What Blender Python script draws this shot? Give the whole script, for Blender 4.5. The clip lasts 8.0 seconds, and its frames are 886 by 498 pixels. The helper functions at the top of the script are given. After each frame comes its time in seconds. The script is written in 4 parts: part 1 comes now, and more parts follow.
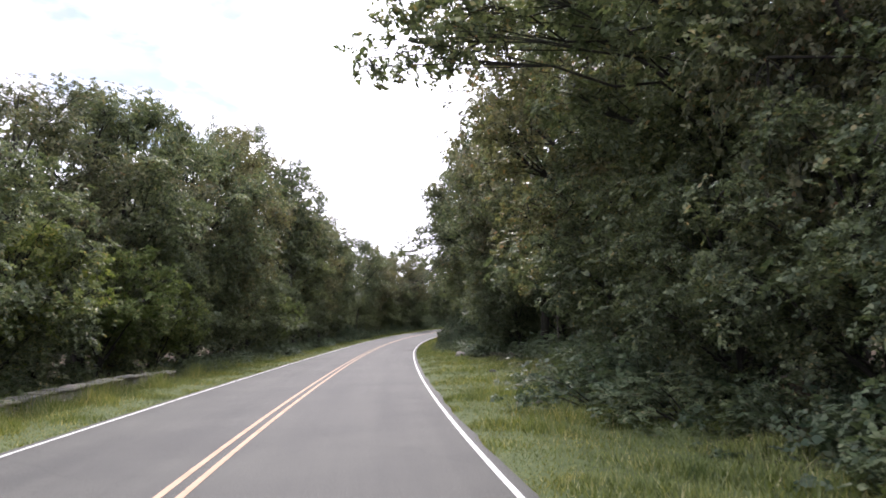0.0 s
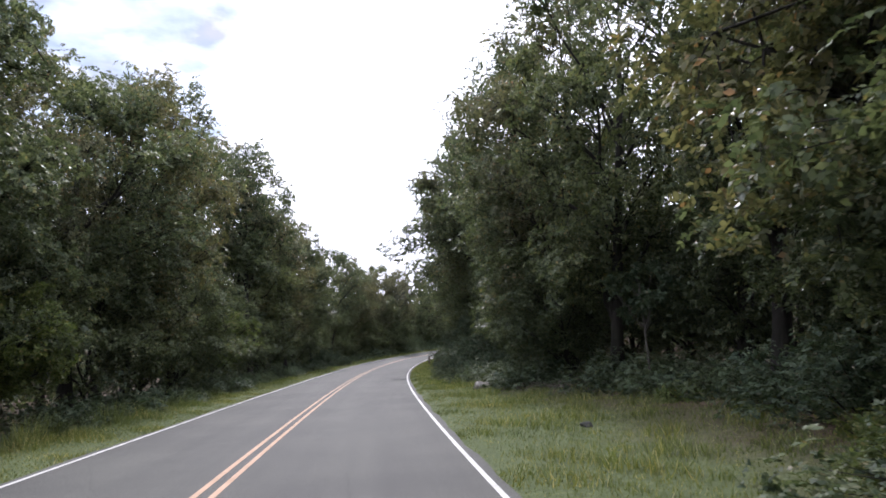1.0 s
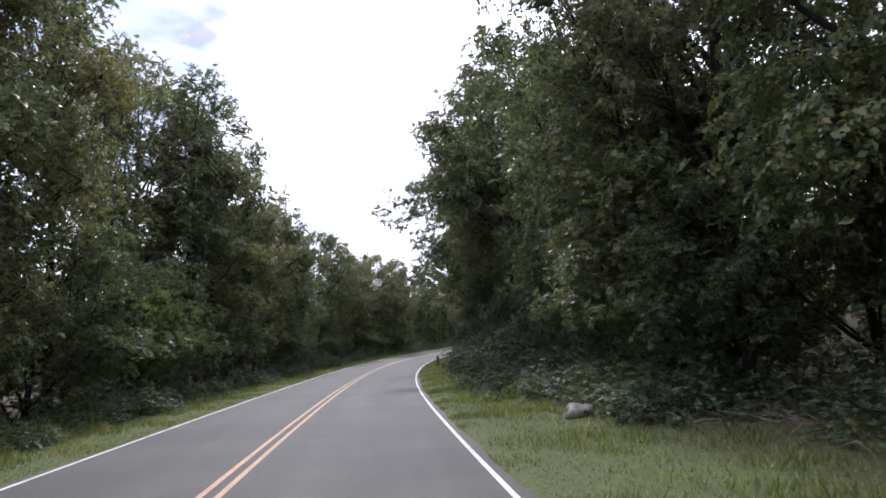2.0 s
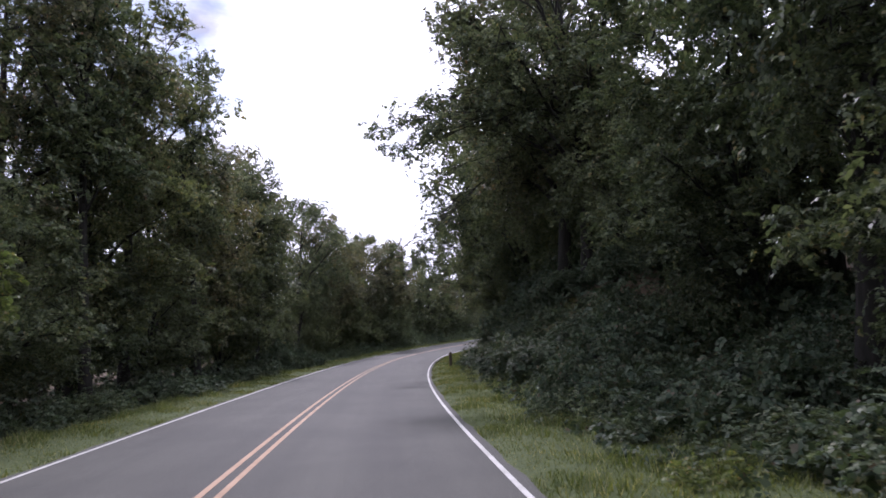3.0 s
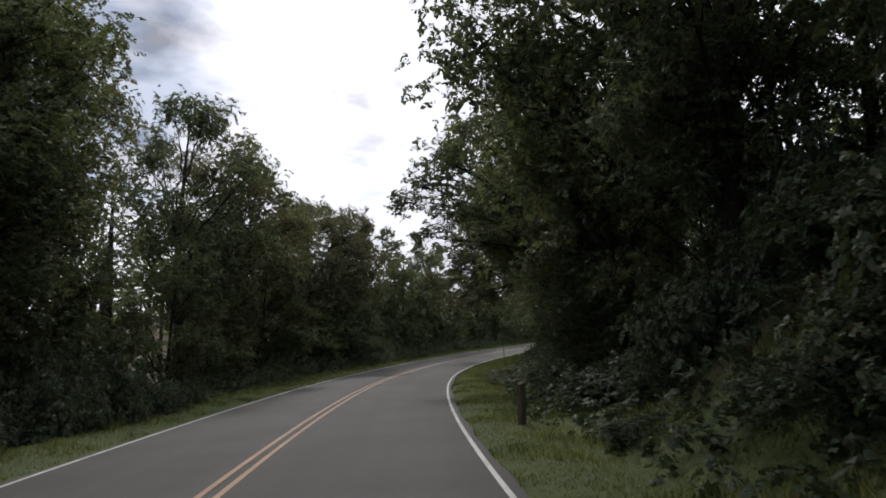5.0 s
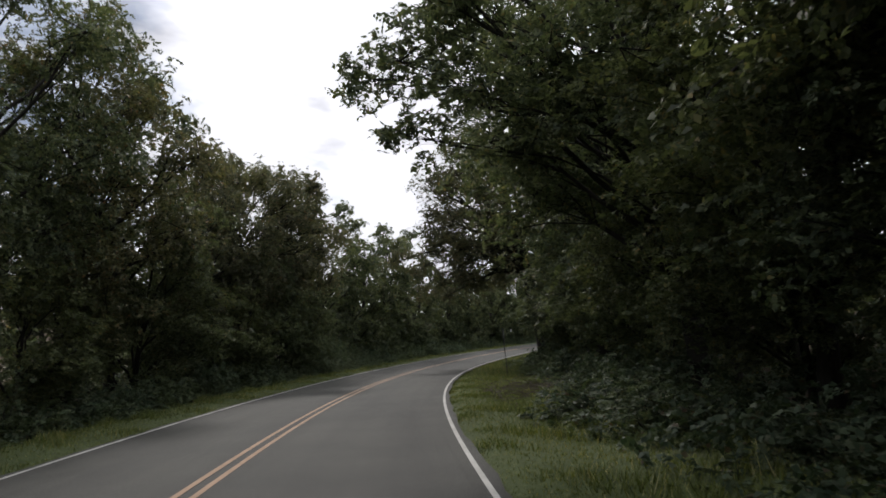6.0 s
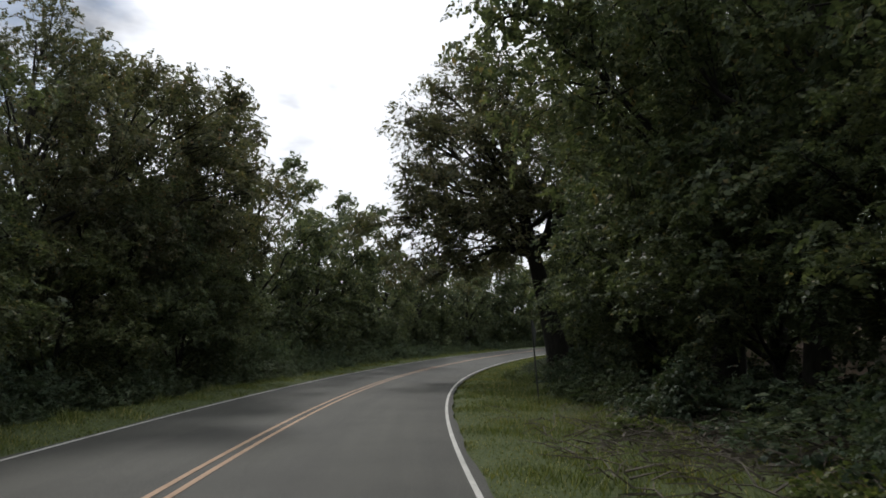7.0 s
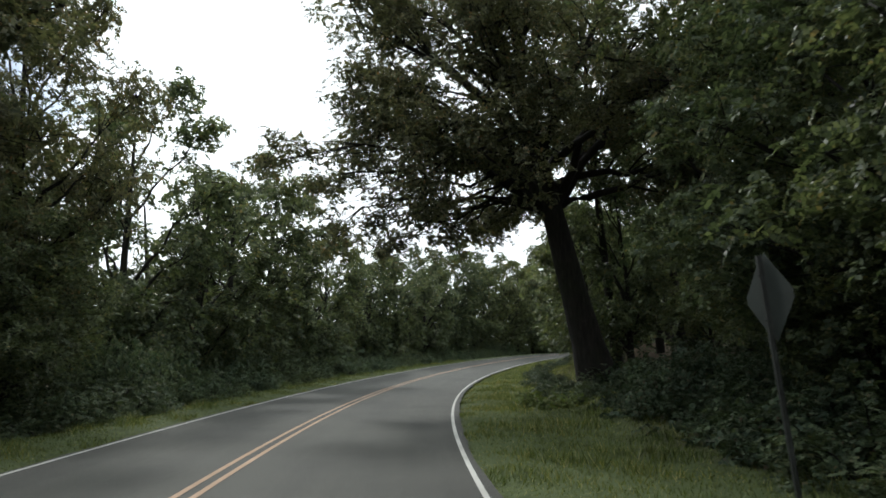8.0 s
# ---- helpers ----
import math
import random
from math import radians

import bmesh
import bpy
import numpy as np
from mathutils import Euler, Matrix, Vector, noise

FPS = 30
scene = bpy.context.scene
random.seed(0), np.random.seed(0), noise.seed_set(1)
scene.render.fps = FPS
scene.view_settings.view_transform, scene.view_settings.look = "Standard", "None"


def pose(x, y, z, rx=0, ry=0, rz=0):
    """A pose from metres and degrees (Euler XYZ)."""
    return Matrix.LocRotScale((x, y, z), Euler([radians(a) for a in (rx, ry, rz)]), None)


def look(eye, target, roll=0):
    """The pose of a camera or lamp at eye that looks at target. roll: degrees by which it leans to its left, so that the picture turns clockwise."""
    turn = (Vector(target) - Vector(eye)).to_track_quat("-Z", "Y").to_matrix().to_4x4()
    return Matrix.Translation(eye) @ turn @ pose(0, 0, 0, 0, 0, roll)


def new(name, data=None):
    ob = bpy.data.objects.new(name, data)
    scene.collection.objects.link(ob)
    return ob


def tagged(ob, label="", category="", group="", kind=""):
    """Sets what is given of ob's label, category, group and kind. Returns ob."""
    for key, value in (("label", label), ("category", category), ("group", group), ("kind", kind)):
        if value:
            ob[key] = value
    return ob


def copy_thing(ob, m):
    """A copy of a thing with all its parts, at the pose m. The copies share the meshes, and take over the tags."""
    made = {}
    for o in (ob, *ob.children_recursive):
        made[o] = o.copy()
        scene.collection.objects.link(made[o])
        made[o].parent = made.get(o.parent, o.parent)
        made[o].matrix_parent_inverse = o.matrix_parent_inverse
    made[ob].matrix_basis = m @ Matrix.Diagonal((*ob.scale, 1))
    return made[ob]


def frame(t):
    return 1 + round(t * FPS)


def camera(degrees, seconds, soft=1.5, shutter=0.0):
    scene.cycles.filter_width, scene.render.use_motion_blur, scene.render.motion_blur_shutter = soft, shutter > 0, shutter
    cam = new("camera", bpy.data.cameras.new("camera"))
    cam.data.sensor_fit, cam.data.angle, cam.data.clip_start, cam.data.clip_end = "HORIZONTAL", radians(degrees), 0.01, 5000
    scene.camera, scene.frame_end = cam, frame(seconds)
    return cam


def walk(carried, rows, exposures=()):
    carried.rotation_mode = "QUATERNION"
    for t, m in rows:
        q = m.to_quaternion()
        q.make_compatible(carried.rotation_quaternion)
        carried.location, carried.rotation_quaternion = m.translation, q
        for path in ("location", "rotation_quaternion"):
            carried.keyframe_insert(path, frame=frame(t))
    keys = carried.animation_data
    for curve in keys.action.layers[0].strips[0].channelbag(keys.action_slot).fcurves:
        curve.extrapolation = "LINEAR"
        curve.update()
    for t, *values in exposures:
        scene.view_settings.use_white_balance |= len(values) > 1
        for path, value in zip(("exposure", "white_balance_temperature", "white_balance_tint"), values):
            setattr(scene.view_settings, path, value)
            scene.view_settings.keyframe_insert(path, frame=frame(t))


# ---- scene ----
LENS = 62.7
cam = camera(LENS, 8.0, soft=1.7, shutter=0.06)

# ---- the way of the car: seconds, eye, direction, roll ----
PATH = [
    (0.0, (2.36, 13.09, 1.189), (0.2127, 0.9725, 0.0952), 0.28),
    (0.5, (3.01, 19.48, 1.023), (0.2334, 0.9652, 0.1182), -0.59),
    (1.0, (3.86, 25.89, 0.895), (0.2427, 0.9618, 0.1264), -0.98),
    (1.5, (4.84, 32.61, 0.767), (0.2497, 0.9598, 0.1283), -1.37),
    (3.0, (8.01, 53.02, 0.450), (0.2612, 0.9578, 0.1203), -1.01),
    (3.5, (9.23, 59.89, 0.352), (0.2756, 0.9529, 0.1266), -0.80),
    (4.0, (10.58, 66.82, 0.277), (0.2824, 0.9503, 0.1312), -0.91),
    (4.5, (12.04, 73.75, 0.234), (0.2875, 0.9478, 0.1379), -1.16),
    (6.0, (17.30, 94.33, 0.214), (0.3580, 0.9225, 0.1441), -1.70),
    (6.5, (19.31, 100.90, 0.291), (0.3687, 0.9167, 0.1540), -1.41),
    (7.0, (21.49, 107.44, 0.316), (0.4021, 0.9035, 0.1485), 0.22),
    (7.5, (23.83, 114.16, 0.384), (0.4361, 0.8851, 0.1628), -0.60),
    (8.0, (26.48, 120.78, 0.423), (0.4705, 0.8670, 0.1639), -1.17),
]
EXPOSURE = [(0.0, 0.75, 5980, 24), (0.5, 0.53, 5780, 22), (1.7, 0.38, 5720, 22), (3.0, 0.10, 5600, 31), (4.5, -0.78, 5950, 18), (6.5, -0.72, 6170, 14), (7.2, -0.66, 6080, 10), (8.0, -0.24, 5970, 6)]
walk(cam, [(t, look(e, Vector(e) + Vector(d), r)) for t, e, d, r in PATH], EXPOSURE)

# ---- sky and sun ----
SUN_AZ, SUN_EL = radians(6.0), radians(38.0)     # azimuth clockwise from +y
world = bpy.data.worlds.new("sky")
scene.world = world
world.use_nodes = True


def wire(tree, a, b):
    tree.links.new(a, b)


def build_sky():
    nt = world.node_tree
    n = nt.nodes
    n.clear()
    out = n.new("ShaderNodeOutputWorld")
    bg = n.new("ShaderNodeBackground")
    sky = n.new("ShaderNodeTexSky")
    sky.sky_type = "NISHITA"
    sky.sun_disc = False
    sky.sun_elevation = SUN_EL
    sky.sun_rotation = SUN_AZ
    sky.air_density, sky.dust_density = 1.2, 0.05
    # clouds: noise on a flat layer overhead
    co = n.new("ShaderNodeTexCoord")
    sep = n.new("ShaderNodeSeparateXYZ")
    wire(nt, co.outputs["Generated"], sep.inputs[0])
    up = n.new("ShaderNodeMath")
    up.operation = "MAXIMUM"
    up.inputs[1].default_value = 0.0
    wire(nt, sep.outputs["Z"], up.inputs[0])
    add = n.new("ShaderNodeMath")
    add.operation = "ADD"
    add.inputs[1].default_value = 0.12
    wire(nt, up.outputs[0], add.inputs[0])
    div = n.new("ShaderNodeVectorMath")
    div.operation = "DIVIDE"
    wire(nt, co.outputs["Generated"], div.inputs[0])
    comb = n.new("ShaderNodeCombineXYZ")
    for k in range(3):
        wire(nt, add.outputs[0], comb.inputs[k])
    wire(nt, comb.outputs[0], div.inputs[1])
    mp = n.new("ShaderNodeMapping")
    mp.inputs["Scale"].default_value = (1, 1, 0)
    wire(nt, div.outputs[0], mp.inputs["Vector"])
    big = n.new("ShaderNodeTexNoise")
    big.inputs["Scale"].default_value, big.inputs["Detail"].default_value = 2.6, 8
    big.inputs["Roughness"].default_value = 0.55
    wire(nt, mp.outputs[0], big.inputs["Vector"])
    cover = n.new("ShaderNodeValToRGB")
    cover.color_ramp.elements[0].position, cover.color_ramp.elements[1].position = 0.30, 0.46
    cover.color_ramp.elements[0].color = (0.5, 0.5, 0.5, 1)      # thin haze where the clouds part
    # a break in the clouds with grey edges
    near = n.new("ShaderNodeVectorMath")
    near.operation = "DOT_PRODUCT"
    near.inputs[1].default_value = (math.sin(CLOUD_BREAK[0]) * math.cos(CLOUD_BREAK[1]), math.cos(CLOUD_BREAK[0]) * math.cos(CLOUD_BREAK[1]), math.sin(CLOUD_BREAK[1]))
    wire(nt, co.outputs["Generated"], near.inputs[0])
    west = n.new("ShaderNodeMapRange")
    west.inputs["From Min"].default_value, west.inputs["From Max"].default_value = 0.978, 0.995
    west.inputs["To Min"].default_value, west.inputs["To Max"].default_value = 0.08, -0.17
    wire(nt, near.outputs["Value"], west.inputs["Value"])
    thick = n.new("ShaderNodeMath")
    thick.operation = "ADD"
    wire(nt, big.outputs["Fac"], thick.inputs[0])
    wire(nt, west.outputs[0], thick.inputs[1])
    wire(nt, thick.outputs[0], cover.inputs[0])
    shade = n.new("ShaderNodeTexNoise")
    shade.inputs["Scale"].default_value, shade.inputs["Detail"].default_value = 3.2, 7
    wire(nt, mp.outputs[0], shade.inputs["Vector"])
    grey = n.new("ShaderNodeValToRGB")
    grey.color_ramp.elements[0].position, grey.color_ramp.elements[1].position = 0.26, 0.50
    grey.color_ramp.elements[0].color = CLOUD_DARK
    grey.color_ramp.elements[1].color = CLOUD_LIGHT
    side = n.new("ShaderNodeVectorMath")
    side.operation = "DOT_PRODUCT"
    side.inputs[1].default_value = (math.sin(CLOUD_BANK[0]) * math.cos(CLOUD_BANK[1]), math.cos(CLOUD_BANK[0]) * math.cos(CLOUD_BANK[1]), math.sin(CLOUD_BANK[1]))
    wire(nt, co.outputs["Generated"], side.inputs[0])
    gloom = n.new("ShaderNodeMapRange")
    gloom.inputs["From Min"].default_value, gloom.inputs["From Max"].default_value = 0.962, 0.990
    gloom.inputs["To Min"].default_value, gloom.inputs["To Max"].default_value = 0.12, -0.16
    wire(nt, side.outputs["Value"], gloom.inputs["Value"])
    heavy = n.new("ShaderNodeMath")
    heavy.operation = "ADD"
    wire(nt, shade.outputs["Fac"], heavy.inputs[0])
    wire(nt, gloom.outputs[0], heavy.inputs[1])
    wire(nt, heavy.outputs[0], grey.inputs[0])
    scale = n.new("ShaderNodeVectorMath")
    scale.operation = "SCALE"
    scale.inputs["Scale"].default_value = SKY_STRENGTH
    wire(nt, sky.outputs[0], scale.inputs[0])
    mix = n.new("ShaderNodeMix")
    mix.data_type = "RGBA"
    wire(nt, cover.outputs[0], mix.inputs["Factor"])
    wire(nt, scale.outputs[0], mix.inputs["A"])
    wire(nt, grey.outputs[0], mix.inputs["B"])
    wire(nt, mix.outputs["Result"], bg.inputs["Color"])
    wire(nt, bg.outputs[0], out.inputs["Surface"])


SKY_STRENGTH = 0.10
CLOUD_BREAK = (radians(-9.0), radians(19.0))
CLOUD_BANK = (radians(-14.5), radians(20.0))
CLOUD_DARK, CLOUD_LIGHT = (0.63, 0.64, 0.66, 1), (1.9, 1.9, 1.9, 1)
build_sky()
sun = new("sun", bpy.data.lights.new("sun", "SUN"))
sun.data.energy, sun.data.angle, sun.data.color = 3.0, radians(6.0), (1.0, 0.94, 0.84)
sun.matrix_world = look((0, 0, 60), Vector((0, 0, 60)) - Vector((math.sin(SUN_AZ) * math.cos(SUN_EL), math.cos(SUN_AZ) * math.cos(SUN_EL), math.sin(SUN_EL))))


# ---- materials ----
def material(name, rough=0.8, spec=0.3):
    m = bpy.data.materials.new(name)
    m.use_nodes = True
    b = m.node_tree.nodes["Principled BSDF"]
    b.inputs["Roughness"].default_value = rough
    b.inputs["Specular IOR Level"].default_value = spec
    return m, m.node_tree, b


def coords(nt, kind="Object", scale=(1, 1, 1)):
    co = nt.nodes.new("ShaderNodeTexCoord")
    mp = nt.nodes.new("ShaderNodeMapping")
    mp.inputs["Scale"].default_value = scale
    wire(nt, co.outputs[kind], mp.inputs["Vector"])
    return mp.outputs[0]


def noise_node(nt, vec, scale, detail=4, rough=0.6):
    t = nt.nodes.new("ShaderNodeTexNoise")
    t.inputs["Scale"].default_value, t.inputs["Detail"].default_value, t.inputs["Roughness"].default_value = scale, detail, rough
    if vec is not None:
        wire(nt, vec, t.inputs["Vector"])
    return t.outputs["Fac"]


def ramp(nt, fac, *stops):
    r = nt.nodes.new("ShaderNodeValToRGB")
    el = r.color_ramp.elements
    while len(el) < len(stops):
        el.new(0.5)
    for e, (p, c) in zip(el, stops):
        e.position, e.color = p, (*c, 1)
    wire(nt, fac, r.inputs[0])
    return r.outputs[0]


def blend(nt, fac, a, b, mode="MIX"):
    m = nt.nodes.new("ShaderNodeMix")
    m.data_type, m.blend_type = "RGBA", mode
    for value, key in ((fac, "Factor"), (a, "A"), (b, "B")):
        if isinstance(value, (int, float)):
            m.inputs[key].default_value = value
        elif isinstance(value, tuple):
            m.inputs[key].default_value = (*value, 1)
        else:
            wire(nt, value, m.inputs[key])
    return m.outputs["Result"]


def bump(nt, b, height, strength, distance=0.02):
    k = nt.nodes.new("ShaderNodeBump")
    k.inputs["Strength"].default_value, k.inputs["Distance"].default_value = strength, distance
    wire(nt, height, k.inputs["Height"])
    wire(nt, k.outputs[0], b.inputs["Normal"])


def leaf_material(name, dark, mid, light, odd, rough=0.55, through_light=0.3):
    m, nt, b = material(name, rough, 0.14)
    geo = nt.nodes.new("ShaderNodeNewGeometry")
    info = nt.nodes.new("ShaderNodeObjectInfo")
    one = ramp(nt, geo.outputs["Random Per Island"], (0.0, dark), (0.45, mid), (0.94, light), (1.0, odd))
    whole = ramp(nt, info.outputs["Random"], (0.0, (0.82, 0.86, 0.85)), (0.5, (1.0, 1.0, 1.0)), (1.0, (1.10, 1.05, 0.90)))
    patch = ramp(nt, noise_node(nt, coords(nt), 0.7, 2), (0.35, (0.78, 0.82, 0.8)), (0.65, (1.15, 1.12, 1.0)))
    col = blend(nt, 1.0, blend(nt, 1.0, one, whole, "MULTIPLY"), patch, "MULTIPLY")
    wire(nt, col, b.inputs["Base Color"])
    tr = nt.nodes.new("ShaderNodeBsdfTranslucent")
    warm = blend(nt, 1.0, col, (1.2, 1.25, 0.72), "MULTIPLY")
    wire(nt, warm, tr.inputs["Color"])
    mix = nt.nodes.new("ShaderNodeMixShader")
    mix.inputs[0].default_value = through_light
    wire(nt, b.outputs[0], mix.inputs[1])
    wire(nt, tr.outputs[0], mix.inputs[2])
    wire(nt, mix.outputs[0], nt.nodes["Material Output"].inputs["Surface"])
    return m


def bark_material():
    m, nt, b = material("bark", 0.9, 0.2)
    v = coords(nt, "Object", (5, 5, 0.9))
    ridge = noise_node(nt, v, 2.2, 6, 0.7)
    col = ramp(nt, ridge, (0.3, (0.010, 0.009, 0.008)), (0.6, (0.026, 0.023, 0.020)), (0.8, (0.055, 0.050, 0.044)))
    moss = ramp(nt, noise_node(nt, coords(nt), 0.8, 3), (0.45, (1, 1, 1)), (0.7, (0.8, 1.0, 0.7)))
    wire(nt, blend(nt, 1.0, col, moss, "MULTIPLY"), b.inputs["Base Color"])
    bump(nt, b, ridge, 0.8, 0.03)
    return m


def asphalt_material():
    m, nt, b = material("asphalt", 0.8, 0.2)
    uv = coords(nt, "UV")
    fine = noise_node(nt, uv, 55, 3, 0.7)
    stone = ramp(nt, fine, (0.3, (0.039, 0.039, 0.033)), (0.55, (0.067, 0.067, 0.057)), (0.75, (0.112, 0.112, 0.096)))
    lane = ramp(nt, noise_node(nt, coords(nt, "UV", (1.3, 0.05, 1)), 1.0, 3), (0.35, (0.86, 0.86, 0.87)), (0.65, (1.08, 1.08, 1.07)))
    stain = ramp(nt, noise_node(nt, uv, 0.35, 5), (0.38, (0.84, 0.84, 0.85)), (0.6, (1.04, 1.04, 1.03)))
    col = blend(nt, 1.0, blend(nt, 1.0, stone, lane, "MULTIPLY"), stain, "MULTIPLY")
    crack = nt.nodes.new("ShaderNodeTexVoronoi")
    crack.feature = "DISTANCE_TO_EDGE"
    crack.inputs["Scale"].default_value = 0.22
    wob = noise_node(nt, uv, 0.9, 4)
    mixv = blend(nt, 0.16, uv, wob, "ADD")
    wire(nt, mixv, crack.inputs["Vector"])
    line = ramp(nt, crack.outputs["Distance"], (0.0, (0.82, 0.82, 0.82)), (0.004, (1, 1, 1)))
    wire(nt, blend(nt, 1.0, col, line, "MULTIPLY"), b.inputs["Base Color"])
    wire(nt, ramp(nt, fine, (0.3, (0.92, 0.92, 0.92)), (0.7, (0.72, 0.72, 0.72))), b.inputs["Roughness"])
    bump(nt, b, fine, 0.35, 0.006)
    return m


def paint_material(name, colour, worn):
    m, nt, b = material(name, 0.8, 0.15)
    uv = coords(nt, "UV")
    wear = noise_node(nt, uv, 38, 4, 0.75)
    patch = noise_node(nt, uv, 1.4, 3)
    base = ramp(nt, wear, (0.30, (0.17, 0.165, 0.155)), (0.42, colour))
    col = blend(nt, 1.0, base, ramp(nt, patch, (0.3, worn), (0.6, (1, 1, 1))), "MULTIPLY")
    wire(nt, col, b.inputs["Base Color"])
    bump(nt, b, wear, 0.25, 0.004)
    return m


def ground_material():
    m, nt, b = material("soil_and_litter", 0.95, 0.15)
    v = coords(nt)
    a = noise_node(nt, v, 0.35, 5)
    f = noise_node(nt, v, 9, 5, 0.75)
    side = nt.nodes.new("ShaderNodeSeparateXYZ")
    wire(nt, coords(nt, "UV"), side.inputs[0])
    off = nt.nodes.new("ShaderNodeMath")
    off.operation = "ABSOLUTE"
    wire(nt, side.outputs[0], off.inputs[0])
    sway = nt.nodes.new("ShaderNodeMath")
    sway.operation, sway.inputs[1].default_value = "MULTIPLY_ADD", 5.0
    wire(nt, a, sway.inputs[0])
    wire(nt, off.outputs[0], sway.inputs[2])
    green = ramp(nt, f, (0.3, (0.038, 0.051, 0.018)), (0.55, (0.076, 0.097, 0.036)), (0.75, (0.150, 0.158, 0.066)))
    litter = ramp(nt, f, (0.3, (0.030, 0.022, 0.014)), (0.55, (0.080, 0.058, 0.035)), (0.75, (0.16, 0.12, 0.075)))
    reach = nt.nodes.new("ShaderNodeMapRange")
    reach.inputs["From Min"].default_value, reach.inputs["From Max"].default_value = 8.4, 11.2
    wire(nt, sway.outputs[0], reach.inputs["Value"])
    col = blend(nt, reach.outputs[0], green, litter)
    wire(nt, col, b.inputs["Base Color"])
    bump(nt, b, f, 0.7, 0.05)
    return m


def grass_material():
    m, nt, b = material("grass", 0.55, 0.3)
    geo = nt.nodes.new("ShaderNodeNewGeometry")
    one = ramp(nt, geo.outputs["Random Per Island"], (0.0, (0.050, 0.070, 0.018)), (0.5, (0.104, 0.132, 0.035)), (0.86, (0.18, 0.19, 0.068)), (1.0, (0.36, 0.34, 0.20)))
    patch = ramp(nt, noise_node(nt, coords(nt), 0.5, 5, 0.7), (0.36, (0.66, 0.74, 0.66)), (0.5, (1.0, 1.0, 0.95)), (0.64, (1.25, 1.12, 0.95)))
    col = blend(nt, 1.0, one, patch, "MULTIPLY")
    wire(nt, col, b.inputs["Base Color"])
    tr = nt.nodes.new("ShaderNodeBsdfTranslucent")
    wire(nt, blend(nt, 1.0, col, (1.2, 1.2, 0.6), "MULTIPLY"), tr.inputs["Color"])
    mix = nt.nodes.new("ShaderNodeMixShader")
    mix.inputs[0].default_value = 0.4
    wire(nt, b.outputs[0], mix.inputs[1])
    wire(nt, tr.outputs[0], mix.inputs[2])
    wire(nt, mix.outputs[0], nt.nodes["Material Output"].inputs["Surface"])
    return m


def stone_material():
    m, nt, b = material("stone", 0.9, 0.25)
    info = nt.nodes.new("ShaderNodeObjectInfo")
    v = coords(nt)
    f = noise_node(nt, v, 7, 6, 0.7)
    col = ramp(nt, f, (0.3, (0.13, 0.125, 0.115)), (0.55, (0.26, 0.25, 0.23)), (0.75, (0.40, 0.39, 0.36)))
    one = ramp(nt, info.outputs["Random"], (0.0, (0.7, 0.7, 0.72)), (1.0, (1.15, 1.1, 1.02)))
    lichen = ramp(nt, noise_node(nt, v, 2.1, 3), (0.5, (1, 1, 1)), (0.68, (0.62, 0.72, 0.5)))
    wire(nt, blend(nt, 1.0, blend(nt, 1.0, col, one, "MULTIPLY"), lichen, "MULTIPLY"), b.inputs["Base Color"])
    bump(nt, b, f, 0.7, 0.03)
    return m


def plain_material(name, dark, light, scale, rough, spec=0.3, metal=0.0, stretch=(1, 1, 1)):
    m, nt, b = material(name, rough, spec)
    b.inputs["Metallic"].default_value = metal
    f = noise_node(nt, coords(nt, "Object", stretch), scale, 5, 0.65)
    wire(nt, ramp(nt, f, (0.32, dark), (0.68, light)), b.inputs["Base Color"])
    bump(nt, b, f, 0.3, 0.01)
    return m


ASPHALT = asphalt_material()
WHITE = paint_material("white_paint", (0.56, 0.55, 0.51), (0.72, 0.72, 0.70))
YELLOW = paint_material("yellow_paint", (0.42, 0.285, 0.19), (0.80, 0.78, 0.74))
GROUND = ground_material()
GRASS = grass_material()
BARK = bark_material()
LEAF = leaf_material("leaves", (0.043, 0.058, 0.036), (0.093, 0.114, 0.070), (0.172, 0.192, 0.120), (0.225, 0.179, 0.095), 0.45, 0.40)
LEAF_RUSTY = leaf_material("rusty_leaves", (0.051, 0.059, 0.039), (0.106, 0.111, 0.072), (0.175, 0.168, 0.111), (0.242, 0.142, 0.090), 0.45, 0.40)
# paler leaves: sunlight put into the small trees' colour; the weeds' own yellow-green
LEAF_SUNLIT_AND_WEED = leaf_material("sunlit_and_weed_leaves", (0.060, 0.085, 0.031), (0.115, 0.148, 0.055), (0.180, 0.200, 0.088), (0.250, 0.200, 0.099), 0.45, 0.45)
SHRUB = leaf_material("shrub_leaves", (0.038, 0.060, 0.038), (0.086, 0.116, 0.074), (0.132, 0.158, 0.109), (0.161, 0.142, 0.100), 0.55, 0.32)
VINE = leaf_material("vine_leaves", (0.027, 0.044, 0.027), (0.058, 0.082, 0.052), (0.097, 0.117, 0.083), (0.104, 0.071, 0.052), 0.60, 0.28)
TWIG = plain_material("dead_twig_wood", (0.055, 0.046, 0.037), (0.17, 0.15, 0.12), 5, 0.9, 0.2)
PALE_BARK = plain_material("pale_bark", (0.05, 0.047, 0.04), (0.13, 0.12, 0.10), 4, 0.9, 0.2, 0, (3, 3, 1))
STONE = stone_material()
DARK_CLOD = plain_material("dark_clod", (0.03, 0.03, 0.026), (0.09, 0.088, 0.08), 6, 0.9, 0.2)
WOOD = plain_material("weathered_post_wood", (0.045, 0.036, 0.028), (0.12, 0.10, 0.08), 3, 0.9, 0.2, 0, (8, 8, 1))
